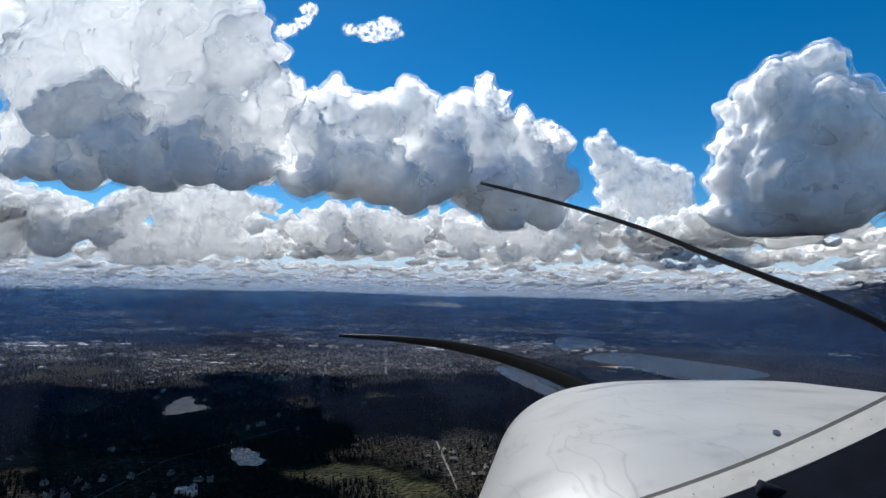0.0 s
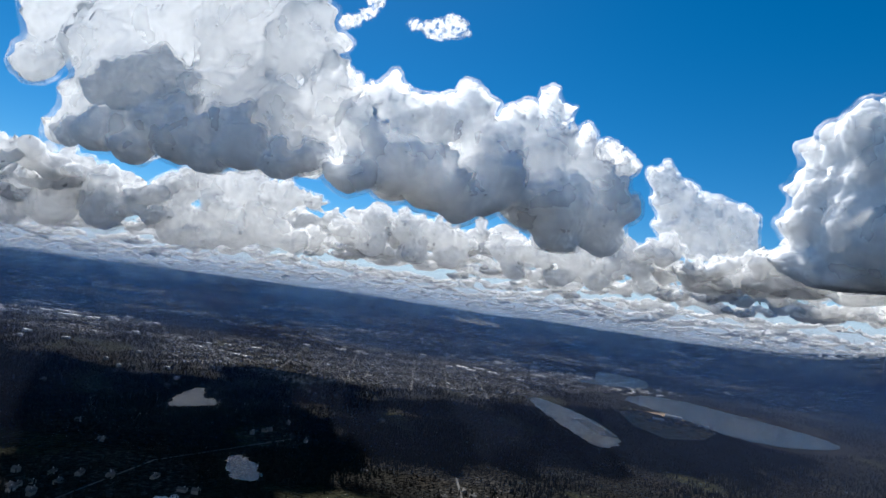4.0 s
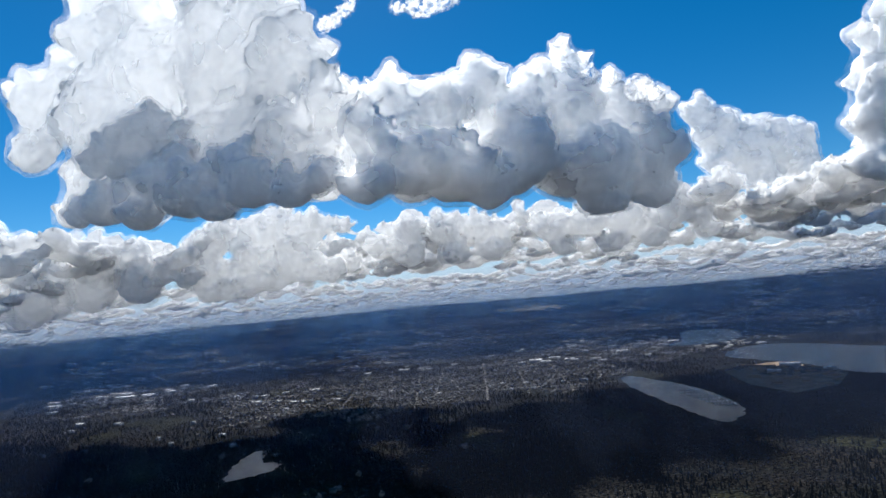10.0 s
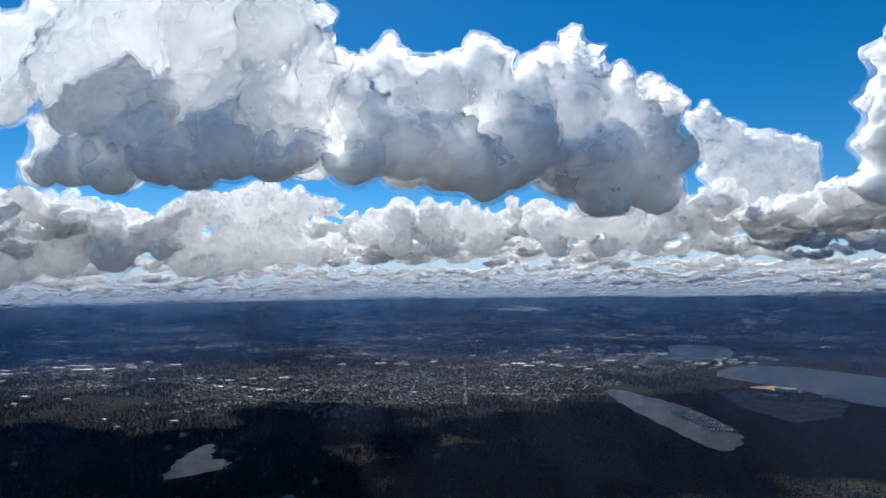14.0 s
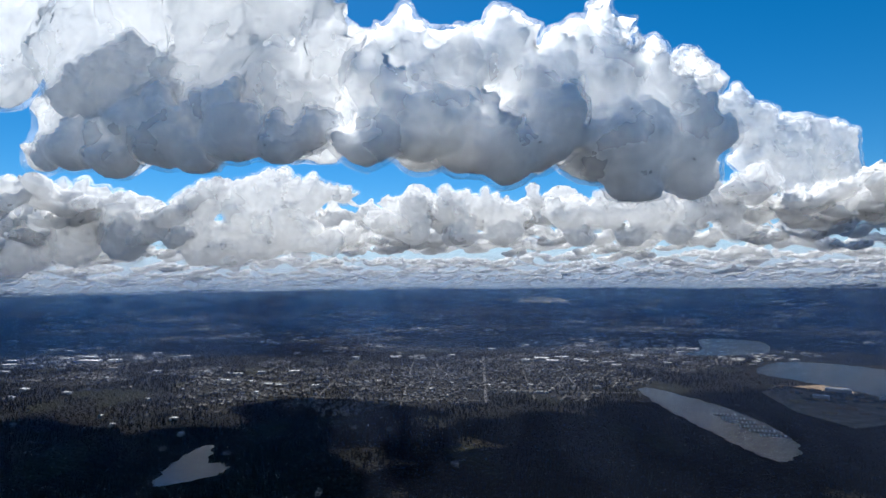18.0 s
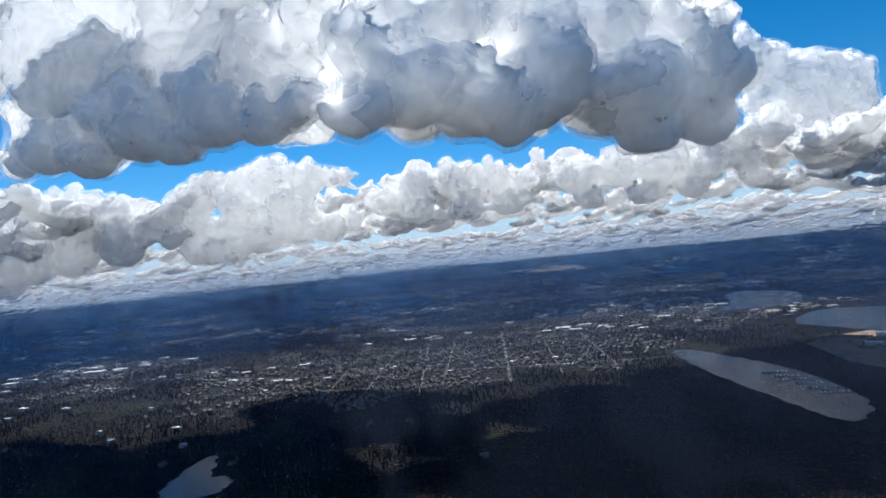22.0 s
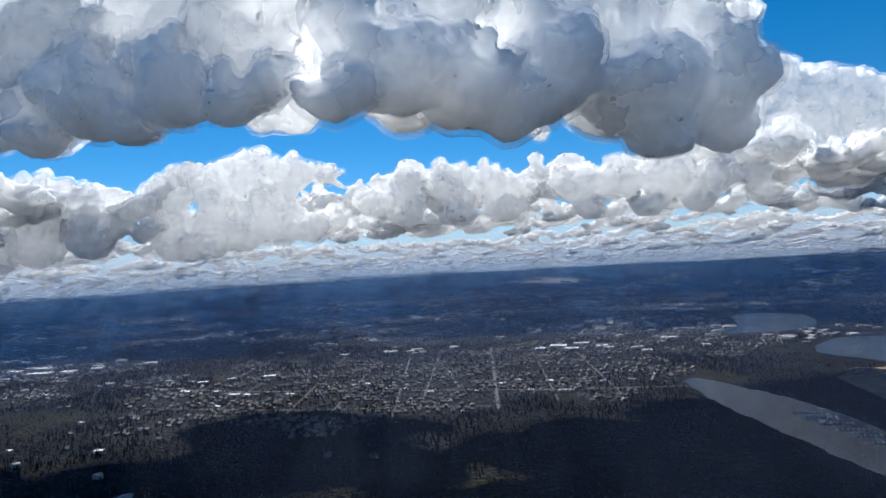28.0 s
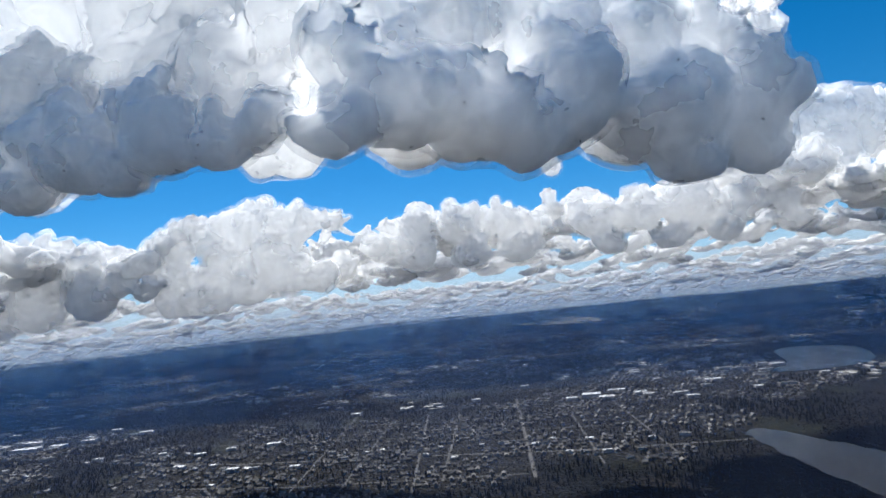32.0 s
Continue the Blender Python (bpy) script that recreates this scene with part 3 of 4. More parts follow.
# ---- roads ----
ROADS = [
    ("street", 9, [(-271, 2244), (-189, 1600)]), ("street", 6, [(-395, 2120), (-325, 1600)]), ("street", 6, [(-470, 2100), (-353, 1520)]),
    ("street", 5, [(-689, 2264), (-617, 1883), (-545, 1500)]), ("street", 5, [(-545, 2060), (-470, 1520)]), ("street", 5, [(-150, 2150), (-90, 1650)]),
    ("street", 5, [(-40, 2130), (20, 1690)]), ("street", 5, [(-780, 2010), (-700, 1560)]), ("street", 5, [(-860, 1990), (-800, 1620)]),
    ("avenue", 9, [(-1260, 1850), (-1000, 1790), (-743, 1746), (-386, 1740), (-100, 1728), (160, 1745)]),
    ("avenue", 6, [(-900, 1620), (-560, 1600), (-200, 1620)]), ("avenue", 6, [(-980, 1910), (-500, 1880), (-60, 1890)]),
    ("avenue", 6, [(-800, 2030), (-400, 2010), (20, 2020)]),
    ("highway", 13, [(-120, 2180), (-20, 2420), (35, 2669), (95, 2900), (300, 3200), (330, 3420), (180, 3700), (150, 3950)]),
    ("highway", 11, [(330, 3420), (520, 3250), (760, 3120)]), ("lane", 5, [(-22, 960), (-6, 860), (14, 740)]), ("lane", 5, [(-300, 1010), (-420, 820), (-440, 620)]),
    ("lane", 4, [(-1250, 2250), (-1050, 2130), (-740, 2080)]), ("lane", 5, [(-1700, 2130), (-1540, 2010), (-1330, 1930), (-1260, 1850)]),
    ("street", 6, [(60, 2200), (250, 2330), (470, 2320)]), ("street", 6, [(120, 2600), (330, 2560), (460, 2400)]), ("runway", 22, [(-260, 4050), (-130, 4420)]),
]
road_cells = set()
for name, width, line in ROADS:
    width *= 0.65
    pts = []
    for (ax, ay), (bx, by) in zip(line, line[1:]):
        n = max(2, int(math.hypot(bx - ax, by - ay) / 15))
        pts += [(ax + (bx - ax) * i / n, ay + (by - ay) * i / n) for i in range(n)]
    pts.append(line[-1])
    v = []
    for i, (x, y) in enumerate(pts):
        x0, y0 = pts[max(0, i - 1)]
        x1, y1 = pts[min(len(pts) - 1, i + 1)]
        d = math.hypot(x1 - x0, y1 - y0)
        ox, oy = -(y1 - y0) / d * width / 2, (x1 - x0) / d * width / 2
        z = float(height(np.array([x]), np.array([y]))[0]) + 0.5
        v += [(x + ox, y + oy, z), (x - ox, y - oy, z)]
        for k in (-1, 0, 1):
            road_cells.add((int((x + ox * k * 1.4) // 8), int((y + oy * k * 1.4) // 8)))
    f = [(2 * i, 2 * i + 1, 2 * i + 3, 2 * i + 2) for i in range(len(pts) - 1)]
    tagged(new("road", mesh(name, v, f, ROAD)), "pale straight asphalt road between trees and houses", "road", kind="structure")


def in_lake(x, y, grow=1.0):
    hit = np.zeros(len(x), bool)
    for shore in LAKES.values():
        s_ = np.array(shore, float)
        c_ = s_.mean(0)
        s_ = c_ + (s_ - c_) * grow
        inside = np.zeros(len(x), bool)
        for (x0, y0), (x1, y1) in zip(s_, np.roll(s_, -1, 0)):
            cross = (y0 > y) != (y1 > y)
            inside ^= cross & (x < (x1 - x0) * (y - y0) / (y1 - y0 + 1e-9) + x0)
        hit |= inside
    return hit


def on_road(x, y):
    return np.array([(int(a // 8), int(b // 8)) in road_cells for a, b in zip(x, y)], bool)


# ---- large buildings ----
def hall(x, y, w, d, h, turn, label, roof=None, units=2):
    """A flat-roofed hall: walls, a raised roof edge, the roof and its ventilation units."""
    z = float(height(np.array([x]), np.array([y]))[0])
    ob = thing("commercial_building", label, "building", "commercial buildings", (x, y, z), turn)
    part("wall", box(-w / 2, -d / 2, -1, w / 2, d / 2, h), BLOCK, ob)
    part("roof", box(-w / 2 + 0.5, -d / 2 + 0.5, h + 0.004, w / 2 - 0.5, d / 2 - 0.5, h + 0.35), roof or FLAT_ROOF, ob, "pale flat membrane roof")
    rr = random.Random(int(x * 7 + y))
    for _ in range(units):
        ux, uy = rr.uniform(-w * 0.35, w * 0.35), rr.uniform(-d * 0.35, d * 0.35)
        part("rooftop_unit", box(ux - 1.5, uy - 1, h + 0.36, ux + 1.5, uy + 1, h + 1.9), BLOCK, ob, "grey ventilation unit")
    return ob


WHITE_HALL = "large flat-roofed commercial hall with a bright white roof"
SHOP = "low flat-roofed shop building with a pale roof by the street"
DARK_ROOF = plain("dark tar roof", (0.1, 0.1, 0.105), 0.85, 0.3, 0.2)
GREY_ROOF = plain("grey gravel roof", (0.4, 0.4, 0.41), 0.85, 0.2, 0.1)
for x, y, w, d, h, turn in [(-1490, 1960, 70, 26, 9, 0.1), (-1560, 2040, 46, 22, 8, 0.1), (-1420, 1985, 40, 24, 8, 0.1), (-1620, 2000, 40, 18, 7, 0.0), (-1370, 2030, 34, 18, 7, 0.2),
                            (-1680, 1860, 46, 20, 8, 0.1), (-1750, 1930, 40, 18, 8, 0.0), (-1440, 2590, 60, 22, 8, 0.0), (-1390, 2640, 52, 20, 8, 0.1), (-1530, 2570, 36, 20, 7, 0.0),
                            (-83, 2185, 44, 26, 9, 0.0), (-50, 2145, 36, 20, 8, 0.0), (-130, 2160, 26, 16, 7, 0.1), (-20, 2230, 40, 16, 7, 0.0), (30, 2180, 30, 18, 7, 0.2),
                            (-338, 705, 15, 9, 5, 0.2), (-322, 696, 14, 9, 5, 0.2), (-328, 715, 9, 7, 5, 0.2), (560, 1800, 46, 22, 10, -0.3), (500, 1740, 30, 14, 7, -0.3),
                            (620, 1730, 26, 14, 7, -0.2), (215, 2280, 40, 18, 8, 0.1), (-550, 2170, 22, 14, 7, 0.1), (-560, 2185, 14, 14, 6, 0.1), (-2236, 3042, 46, 20, 8, 0.0),
                            (-2571, 2845, 44, 18, 8, 0.1), (-2394, 2871, 36, 16, 8, 0.1), (-1731, 2918, 40, 14, 7, 0.0), (-1065, 3404, 44, 14, 7, 0.1), (-583, 3146, 16, 14, 9, 0.0),
                            (-570, 3190, 12, 12, 14, 0.0), (-342, 3061, 40, 12, 7, 0.0), (-285, 3110, 46, 12, 7, 0.0), (-14, 4038, 60, 16, 8, 0.0), (348, 3876, 50, 14, 8, 0.0),
                            (511, 3800, 44, 14, 8, 0.1), (531, 3763, 40, 14, 8, 0.0), (413, 2996, 50, 9, 7, 0.0), (462, 2985, 40, 9, 7, 0.0), (1218, 3853, 60, 18, 8, 0.0),
                            (1235, 3772, 54, 18, 8, 0.1), (1343, 3732, 60, 18, 8, 0.2), (1097, 3514, 46, 14, 8, 0.1), (-1616, 2051, 26, 14, 7, 0.1), (-1764, 2164, 30, 12, 7, 0.0), (-1580, 1756, 30, 14, 7, 0.2)]:
    hall(x, y, w, d, h, turn, WHITE_HALL, None, 3)
# scattered stores, barns and sheds of the outer districts
for x, y, w in [(-1290, 1561, 24), (-1240, 1484, 18), (-1156, 1544, 20), (-751, 1375, 14), (-1249, 2092, 36), (-2233, 2668, 50), (-1461, 2568, 50), (-868, 1731, 24), (-735, 1700, 22),
                (-752, 1875, 28), (-613, 1700, 18), (-717, 1612, 14), (-673, 2146, 26), (-1209, 1718, 16), (-1408, 2071, 24), (-1325, 1770, 16), (-1842, 2461, 36), (-1398, 2152, 30),
                (-1524, 2475, 36), (-2465, 2726, 40), (-835, 1321, 10), (-918, 1514, 10), (-906, 1372, 9), (-673, 1289, 10), (-677, 3453, 40), (-459, 3200, 36), (-2265, 2387, 40),
                (-890, 1822, 24), (-840, 1856, 20), (-1144, 1827, 22), (-998, 1844, 18)]:
    hall(x, y, w, max(7, w * 0.45), 5 + w * 0.07, 0.1 + 0.3 * math.sin(x), WHITE_HALL, None, 1)
rr = random.Random(31)
for k in range(46):
    x, y = rr.uniform(40, 470), rr.uniform(2080, 2780)
    if in_lake(np.array([x]), np.array([y]), 1.25)[0]:
        continue
    hall(x, y, rr.uniform(16, 38), rr.uniform(10, 18), rr.uniform(5, 8), rr.uniform(-0.1, 0.25), SHOP, rr.choice([None, GREY_ROOF, GREY_ROOF, DARK_ROOF, DARK_ROOF, DARK_ROOF]), 1)
for k in range(34):
    x = -1150 + k * 36 + rr.uniform(-16, 16)
    y = 1755 + rr.choice([-1, 1]) * rr.uniform(12, 48) + max(0, -x - 760) * 0.22
    hall(x, y, rr.uniform(8, 18), rr.uniform(6, 12), rr.uniform(3.5, 6), rr.uniform(-0.5, 0.5), SHOP, rr.choice([None, GREY_ROOF, GREY_ROOF, DARK_ROOF, DARK_ROOF]), 1)
for k in range(22):
    x, y = rr.uniform(-1750, -1250), rr.uniform(1800, 2110)
    hall(x, y, rr.uniform(12, 30), rr.uniform(8, 14), rr.uniform(4.5, 7), rr.uniform(-0.1, 0.3), SHOP, rr.choice([None, GREY_ROOF, GREY_ROOF, DARK_ROOF, DARK_ROOF, DARK_ROOF]), 1)

# water tower, a pale ball on a stem
tower = thing("water_tower", "pale bulbous water tower above the trees", "water tower", at=(-640, 3420, float(height(np.array([-640.0]), np.array([3420.0]))[0])))
bm = bmesh.new()
bmesh.ops.create_cone(bm, cap_ends=True, segments=14, radius1=3.2, radius2=1.6, depth=26, matrix=Matrix.Translation((0, 0, 13)))
part("stem", bm, FLAT_ROOF, tower, smooth=True)
bm = bmesh.new()
bmesh.ops.create_uvsphere(bm, u_segments=18, v_segments=10, radius=7, matrix=Matrix.Translation((0, 0, 30)) @ Matrix.Diagonal((1, 1, 0.8, 1)))
part("tank", bm, FLAT_ROOF, tower, smooth=True)

# log yard on the spit beside the bay
yard = [(400, 1790), (470, 1850), (575, 1895), (640, 1690), (560, 1560), (450, 1500), (400, 1610)]
tagged(new("log_yard", mesh("log_yard", [(x, y, 0.25) for x, y in yard], [list(range(len(yard)))], SOIL)), "bare brown log yard on a spit beside the bay", "ground", kind="structure")
LOGS = plain("stacked logs", (0.3, 0.2, 0.12), 0.9, 0.4, 0.4)
for k in range(26):
    x, y = rr.uniform(430, 600), rr.uniform(1560, 1850)
    ob = thing("log_stack", "long brown stack of sawn logs on bare soil", "log stack", "log stacks", (x, y, 0.26), -0.3)
    L = rr.uniform(14, 30)
    for j in range(5):
        bm = bmesh.new()
        bmesh.ops.create_cone(bm, cap_ends=True, segments=8, radius1=1.2, radius2=1.1, depth=L, matrix=Matrix.Translation((0, (j % 3) * 2.3 + (1.15 if j > 2 else 0), 1.2 + (2.0 if j > 2 else 0))) @ Matrix.Rotation(radians(90), 4, "Y"))
        part("log", bm, LOGS, ob)

# airfield, a tan meadow draped on the rising land
ring = [(-400, 4130), (-260, 4060), (-60, 4020), (70, 4030), (60, 4120), (0, 4230), (-150, 4250), (-320, 4200)]
fine = []
for (ax, ay), (bx, by) in zip(ring, ring[1:] + ring[:1]):
    fine += [(ax + (bx - ax) * k / 6, ay + (by - ay) * k / 6) for k in range(6)]
cx_, cy_ = sum(p[0] for p in fine) / len(fine), sum(p[1] for p in fine) / len(fine)
v, f = [], []
for q in np.linspace(1, 0.02, 7):
    for x, y in fine:
        x, y = cx_ + (x - cx_) * q, cy_ + (y - cy_) * q
        v.append((x, y, float(height(np.array([x]), np.array([y]))[0]) + 0.6))
n = len(fine)
f = [(r * n + i, r * n + (i + 1) % n, (r + 1) * n + (i + 1) % n, (r + 1) * n + i) for r in range(6) for i in range(n)]
tagged(new("airfield", mesh("airfield", v, f, plain("dry airfield grass", (0.12, 0.1, 0.06), 0.95, 0.3, 0.03))), "tan airfield meadow on the far rising land", "ground", kind="structure")

# marina: floating docks in the inlet, with boats
HULL = plain("white boat hull", (0.5, 0.5, 0.5), 0.4, 0.1, 0.5)
PLANK = plain("weathered dock planks", (0.2, 0.18, 0.16), 0.9, 0.3, 0.5)
for k in range(6):
    dx, dy = 262 + k * 7, 1560 - k * 26
    dock = thing("dock", "long weathered floating dock in the inlet", "dock", "marina docks", (dx, dy, 0.3), -0.12)
    part("deck", box(-22, -1, 0, 22, 1, 0.6, 0.1), PLANK, dock)
    for q in range(5):
        bm = bmesh.new()
        bmesh.ops.create_cone(bm, cap_ends=True, segments=6, radius1=0.25, radius2=0.25, depth=2.5, matrix=Matrix.Translation((-20 + q * 10, 1.3, 0.9)))
        part("pile", bm, BARK, dock)
    for q in range(7):
        bx_ = dx - 19 + q * 6.2 + rr.uniform(-1, 1)
        boat = thing("motor_boat", "small white motor boat moored at a dock", "boat", "moored boats", (bx_, dy + 4.5, 0.3), 1.45 + rr.uniform(-0.05, 0.05))
        bm = bmesh.new()
        hull = [(-3.5, -1, 0), (1.8, -1, 0), (3.8, 0, 0.2), (1.8, 1, 0), (-3.5, 1, 0), (-3.6, -1.25, 1.1), (2, -1.25, 1.2), (4.4, 0, 1.5), (2, 1.25, 1.2), (-3.6, 1.25, 1.1)]
        vs = [bm.verts.new(p) for p in hull]
        for i in range(5):
            bm.faces.new((vs[i], vs[(i + 1) % 5], vs[5 + (i + 1) % 5], vs[5 + i]))
        bm.faces.new(vs[5:])
        bm.faces.new(vs[4::-1])
        part("hull", bm, HULL, boat)
        part("cabin", box(-1.2, -0.8, 1.16, 1.2, 0.8, 2.3, 0.2), HULL, boat)

# ---- houses ----
HV = [(-1, -1, 0), (1, -1, 0), (1, 1, 0), (-1, 1, 0), (-1, -1, 1), (1, -1, 1), (1, 1, 1), (-1, 1, 1), (-1, 0, 1.55), (1, 0, 1.55)]
WALLS = [(0, 1, 5, 4), (2, 3, 7, 6), (1, 2, 6, 5), (3, 0, 4, 7), (5, 6, 9, 9), (7, 4, 8, 8)]
RV = [(-1.1, -1.16, 0.93), (1.1, -1.16, 0.93), (1.1, 0, 1.6), (-1.1, 0, 1.6), (1.1, 1.16, 0.93), (-1.1, 1.16, 0.93), (-1.1, 0, 1.5), (1.1, 0, 1.5)]
RF = [(0, 1, 2, 3), (3, 2, 4, 5), (1, 0, 6, 7), (5, 4, 7, 6)]
hx, hy = [], []
for row, y in enumerate(np.arange(1380, 3700, 20.0)):
    for x in np.arange(-2300, 1900, 13.5):
        hx.append(x - (y - 1800) * 0.12 + (row % 2) * 6)
        hy.append(y)
for cx, cy, w_, d_ in ((-420, 720, 150, 120), (-330, 1010, 70, 50), (20, 860, 75, 110)):
    n = int(w_ * d_ / 420)
    hx += list(rng.uniform(cx - w_, cx + w_, n))
    hy += list(rng.uniform(cy - d_, cy + d_, n))
hx += list(rng.uniform(-1500, -150, 420))
hy += list(rng.uniform(650, 1650, 420))
lone = np.zeros(len(hx), bool)
lone[-420:] = True
hx, hy = np.array(hx), np.array(hy)
lone &= np.sin(hx * 0.013) * np.cos(hy * 0.017 + 1) > 0.35
hx, hy = hx + rng.uniform(-4, 4, len(hx)), hy + rng.uniform(-6, 6, len(hy))
keep = (lone | (built_up(hx, hy) > rng.uniform(0.2, 1.0, len(hx)))) & ~in_lake(hx, hy, 1.15) & ~on_road(hx, hy) & (np.abs(hx) < 0.85 * hy + 200) & (rng.random(len(hx)) < np.clip(0.5 + 0.75 * (np.sin(hx * 0.017 + 0.8) * np.sin(hy * 0.023 + 2.0) + 0.6 * np.sin(hx * 0.041 - hy * 0.033)), 0.1, 0.95) * np.where(np.abs(hy - 1750) < 45, 1.6, 1.0))
hx, hy = hx[keep], hy[keep]
house_size = np.stack([rng.uniform(3.2, 5.6, len(hx)), rng.uniform(2.5, 3.5, len(hx)), rng.uniform(2.7, 4.4, len(hx))], 1)
house_turn = rng.choice([0.12, 0.12 + math.pi / 2], len(hx)) + rng.normal(0, 0.06, len(hx))
near = (hy < 1600) & (rng.random(len(hx)) < 1.0)
if near.sum() > 290:
    rank = np.argsort(np.where(near, hy, 9e9))[:290]
    near = np.zeros(len(hx), bool)
    near[rank] = True
wall_me = mesh("wall", HV, [(a, b, c) if c == d else (a, b, c, d) for a, b, c, d in WALLS], WALL)
roof_me = mesh("roof", RV, RF, SHINGLE)
bm = box(0.3, 0.2, 1.2, 0.45, 0.42, 1.9)
chimney_me = bpy.data.meshes.new("chimney")
bm.to_mesh(chimney_me)
bm.free()
chimney_me.materials.append(BLOCK)
first = None
for x, y, s_, a in zip(hx[near], hy[near], house_size[near], house_turn[near]):
    z = float(height(np.array([x]), np.array([y]))[0])
    m_ = Matrix.Translation((x, y, z)) @ Matrix.Rotation(a, 4, "Z")
    if first is None:
        first = thing("house", "small detached house with a grey gabled shingle roof", "house", "suburban houses")
        for pname, pm in (("wall", wall_me), ("roof", roof_me), ("chimney", chimney_me)):
            o = new(pname, pm)
            o.parent = first
            o.scale = (4.4, 3.0, 3.4)
        first.matrix_basis = m_
    else:
        copy_thing(first, m_ @ Matrix.Diagonal((s_[0] / 4.4, s_[1] / 3.0, s_[2] / 3.4, 1)))
far = ~near
hz = height(hx, hy)
places = np.stack([hx, hy, hz], 1)[far]
v1, f1 = scatter(HV, [w for w in WALLS[:4]], places, house_size[far], house_turn[far])
v2, f2 = scatter(RV, RF, places, house_size[far], house_turn[far])
me = mesh("suburb", np.concatenate([v1, v2]), np.concatenate([f1, f2 + len(v1)]), [WALL, SHINGLE], np.concatenate([np.zeros(len(f1)), np.ones(len(f2))]))
tagged(new("distant_houses", me), "hundreds of distant suburban houses with pale and grey roofs", "houses", kind="stuff")

# stores, yards and schools of the far districts, too small to pick apart
fx, fy = rng.uniform(-3600, 3000, 9000), rng.uniform(2150, 4300, 9000)
clump = np.sin(fx * 0.0052 + 1.7) * np.sin(fy * 0.0075 + 0.4) + 0.7 * np.sin(fx * 0.013 - fy * 0.011) + 0.5 * np.cos(fx * 0.031 + fy * 0.027)
keep = (clump > 1.0) & (np.abs(fx) < 0.9 * fy) & ~in_lake(fx, fy, 1.15)
fx, fy = fx[keep], fy[keep]
fs = np.stack([rng.uniform(4, 19, len(fx)), rng.uniform(3.5, 9, len(fx)), rng.uniform(3, 7, len(fx))], 1)
ft = rng.choice([0.1, 0.1 + math.pi / 2], len(fx)) + rng.normal(0, 0.1, len(fx))
BV = [(a, b, c) for c in (-0.3, 1) for a, b in ((-1, -1), (1, -1), (1, 1), (-1, 1))]
BF = [(0, 1, 5, 4), (1, 2, 6, 5), (2, 3, 7, 6), (3, 0, 4, 7), (4, 5, 6, 7)]
v, f = scatter(BV, BF, np.stack([fx, fy, height(fx, fy)], 1), fs, ft)
tagged(new("distant_buildings", mesh("distant_buildings", v, f, WALL)), "scattered far pale and grey buildings between woods", "buildings", kind="stuff")

# ---- trees ----


def cone_tree(seed):
    r_ = np.random.default_rng(seed)
    v, f = [], []
    for z0, z1, rad in ((0.05, 0.62, 0.19), (0.38, 1.0, 0.125)):
        b = len(v)
        for k in range(6):
            a = k * math.pi / 3 + r_.uniform(-0.3, 0.3)
            q = rad * r_.uniform(0.7, 1.25)
            v.append((math.cos(a) * q, math.sin(a) * q, z0 + r_.uniform(-0.04, 0.04)))
        v.append((r_.uniform(-0.02, 0.02), r_.uniform(-0.02, 0.02), z1))
        f += [(b + k, b + (k + 1) % 6, b + 6) for k in range(6)]
    return v, f


def round_tree(seed):
    """A broad crown of five ragged clumps."""
    r_ = np.random.default_rng(seed)
    v, f = [], []
    for k in range(2):
        bm = bmesh.new()
        bmesh.ops.create_icosphere(bm, subdivisions=1, radius=1)
        c_ = np.array([r_.uniform(-0.22, 0.22), r_.uniform(-0.22, 0.22), r_.uniform(0.45, 0.8)])
        q = r_.uniform(0.14, 0.25)
        b = len(v)
        bm.verts.index_update()
        v += [tuple(c_ + np.array(w.co) * q * r_.uniform(0.6, 1.3)) for w in bm.verts]
        f += [tuple(b + w.index for w in p.verts) for p in bm.faces if r_.random() < (0.7 if k else 0.55)]
        bm.free()
    return v, f


bands = [(380, 1250, 46000, 1.0), (1250, 2300, 52000, 1.0), (2300, 3500, 16000, 1.1)]
tx, ty, ts = [], [], []
for y0, y1, n, s_ in bands:
    y = np.sqrt(rng.uniform(y0 ** 2, y1 ** 2, n))
    tx.append(rng.uniform(-0.92, 0.98, n) * (y + 60) - 60)
    ty.append(y)
    ts.append(np.full(n, s_))
tx, ty, ts = np.concatenate(tx), np.concatenate(ty), np.concatenate(ts)
town_ = built_up(tx, ty)
keep = ~in_lake(tx, ty, 1.22) & ~on_road(tx, ty) & (rng.random(len(tx)) > town_ * 0.5) & ~(open_land(tx, ty) & (rng.random(len(tx)) < 0.93))
inside_yard = (np.abs(tx - 520) < 130) & (np.abs(ty - 1690) < 190)
keep &= ~inside_yard
tx, ty, ts = tx[keep], ty[keep], ts[keep]
mixw = np.sin(tx * 0.013 + 2) * np.cos(ty * 0.011) + 0.6 * np.sin(tx * 0.031 - ty * 0.027) + rng.normal(0, 0.55, len(tx))
conifer = mixw > 0.1
tz = height(tx, ty)
close = (ty < 640) & (tx > -420) & (tx < 120)
rank = np.argsort(np.where(close, ty, 9e9))[:150]
close = np.zeros(len(tx), bool)
close[rank] = True
turns = rng.uniform(0, 6.28, len(tx))
tall = np.where(conifer, rng.uniform(5.5, 10.5, len(tx)), rng.uniform(4.5, 7, len(tx))) * ts
wide = tall * np.where(conifer, rng.uniform(0.85, 1.2, len(tx)), rng.uniform(0.9, 1.35, len(tx)))
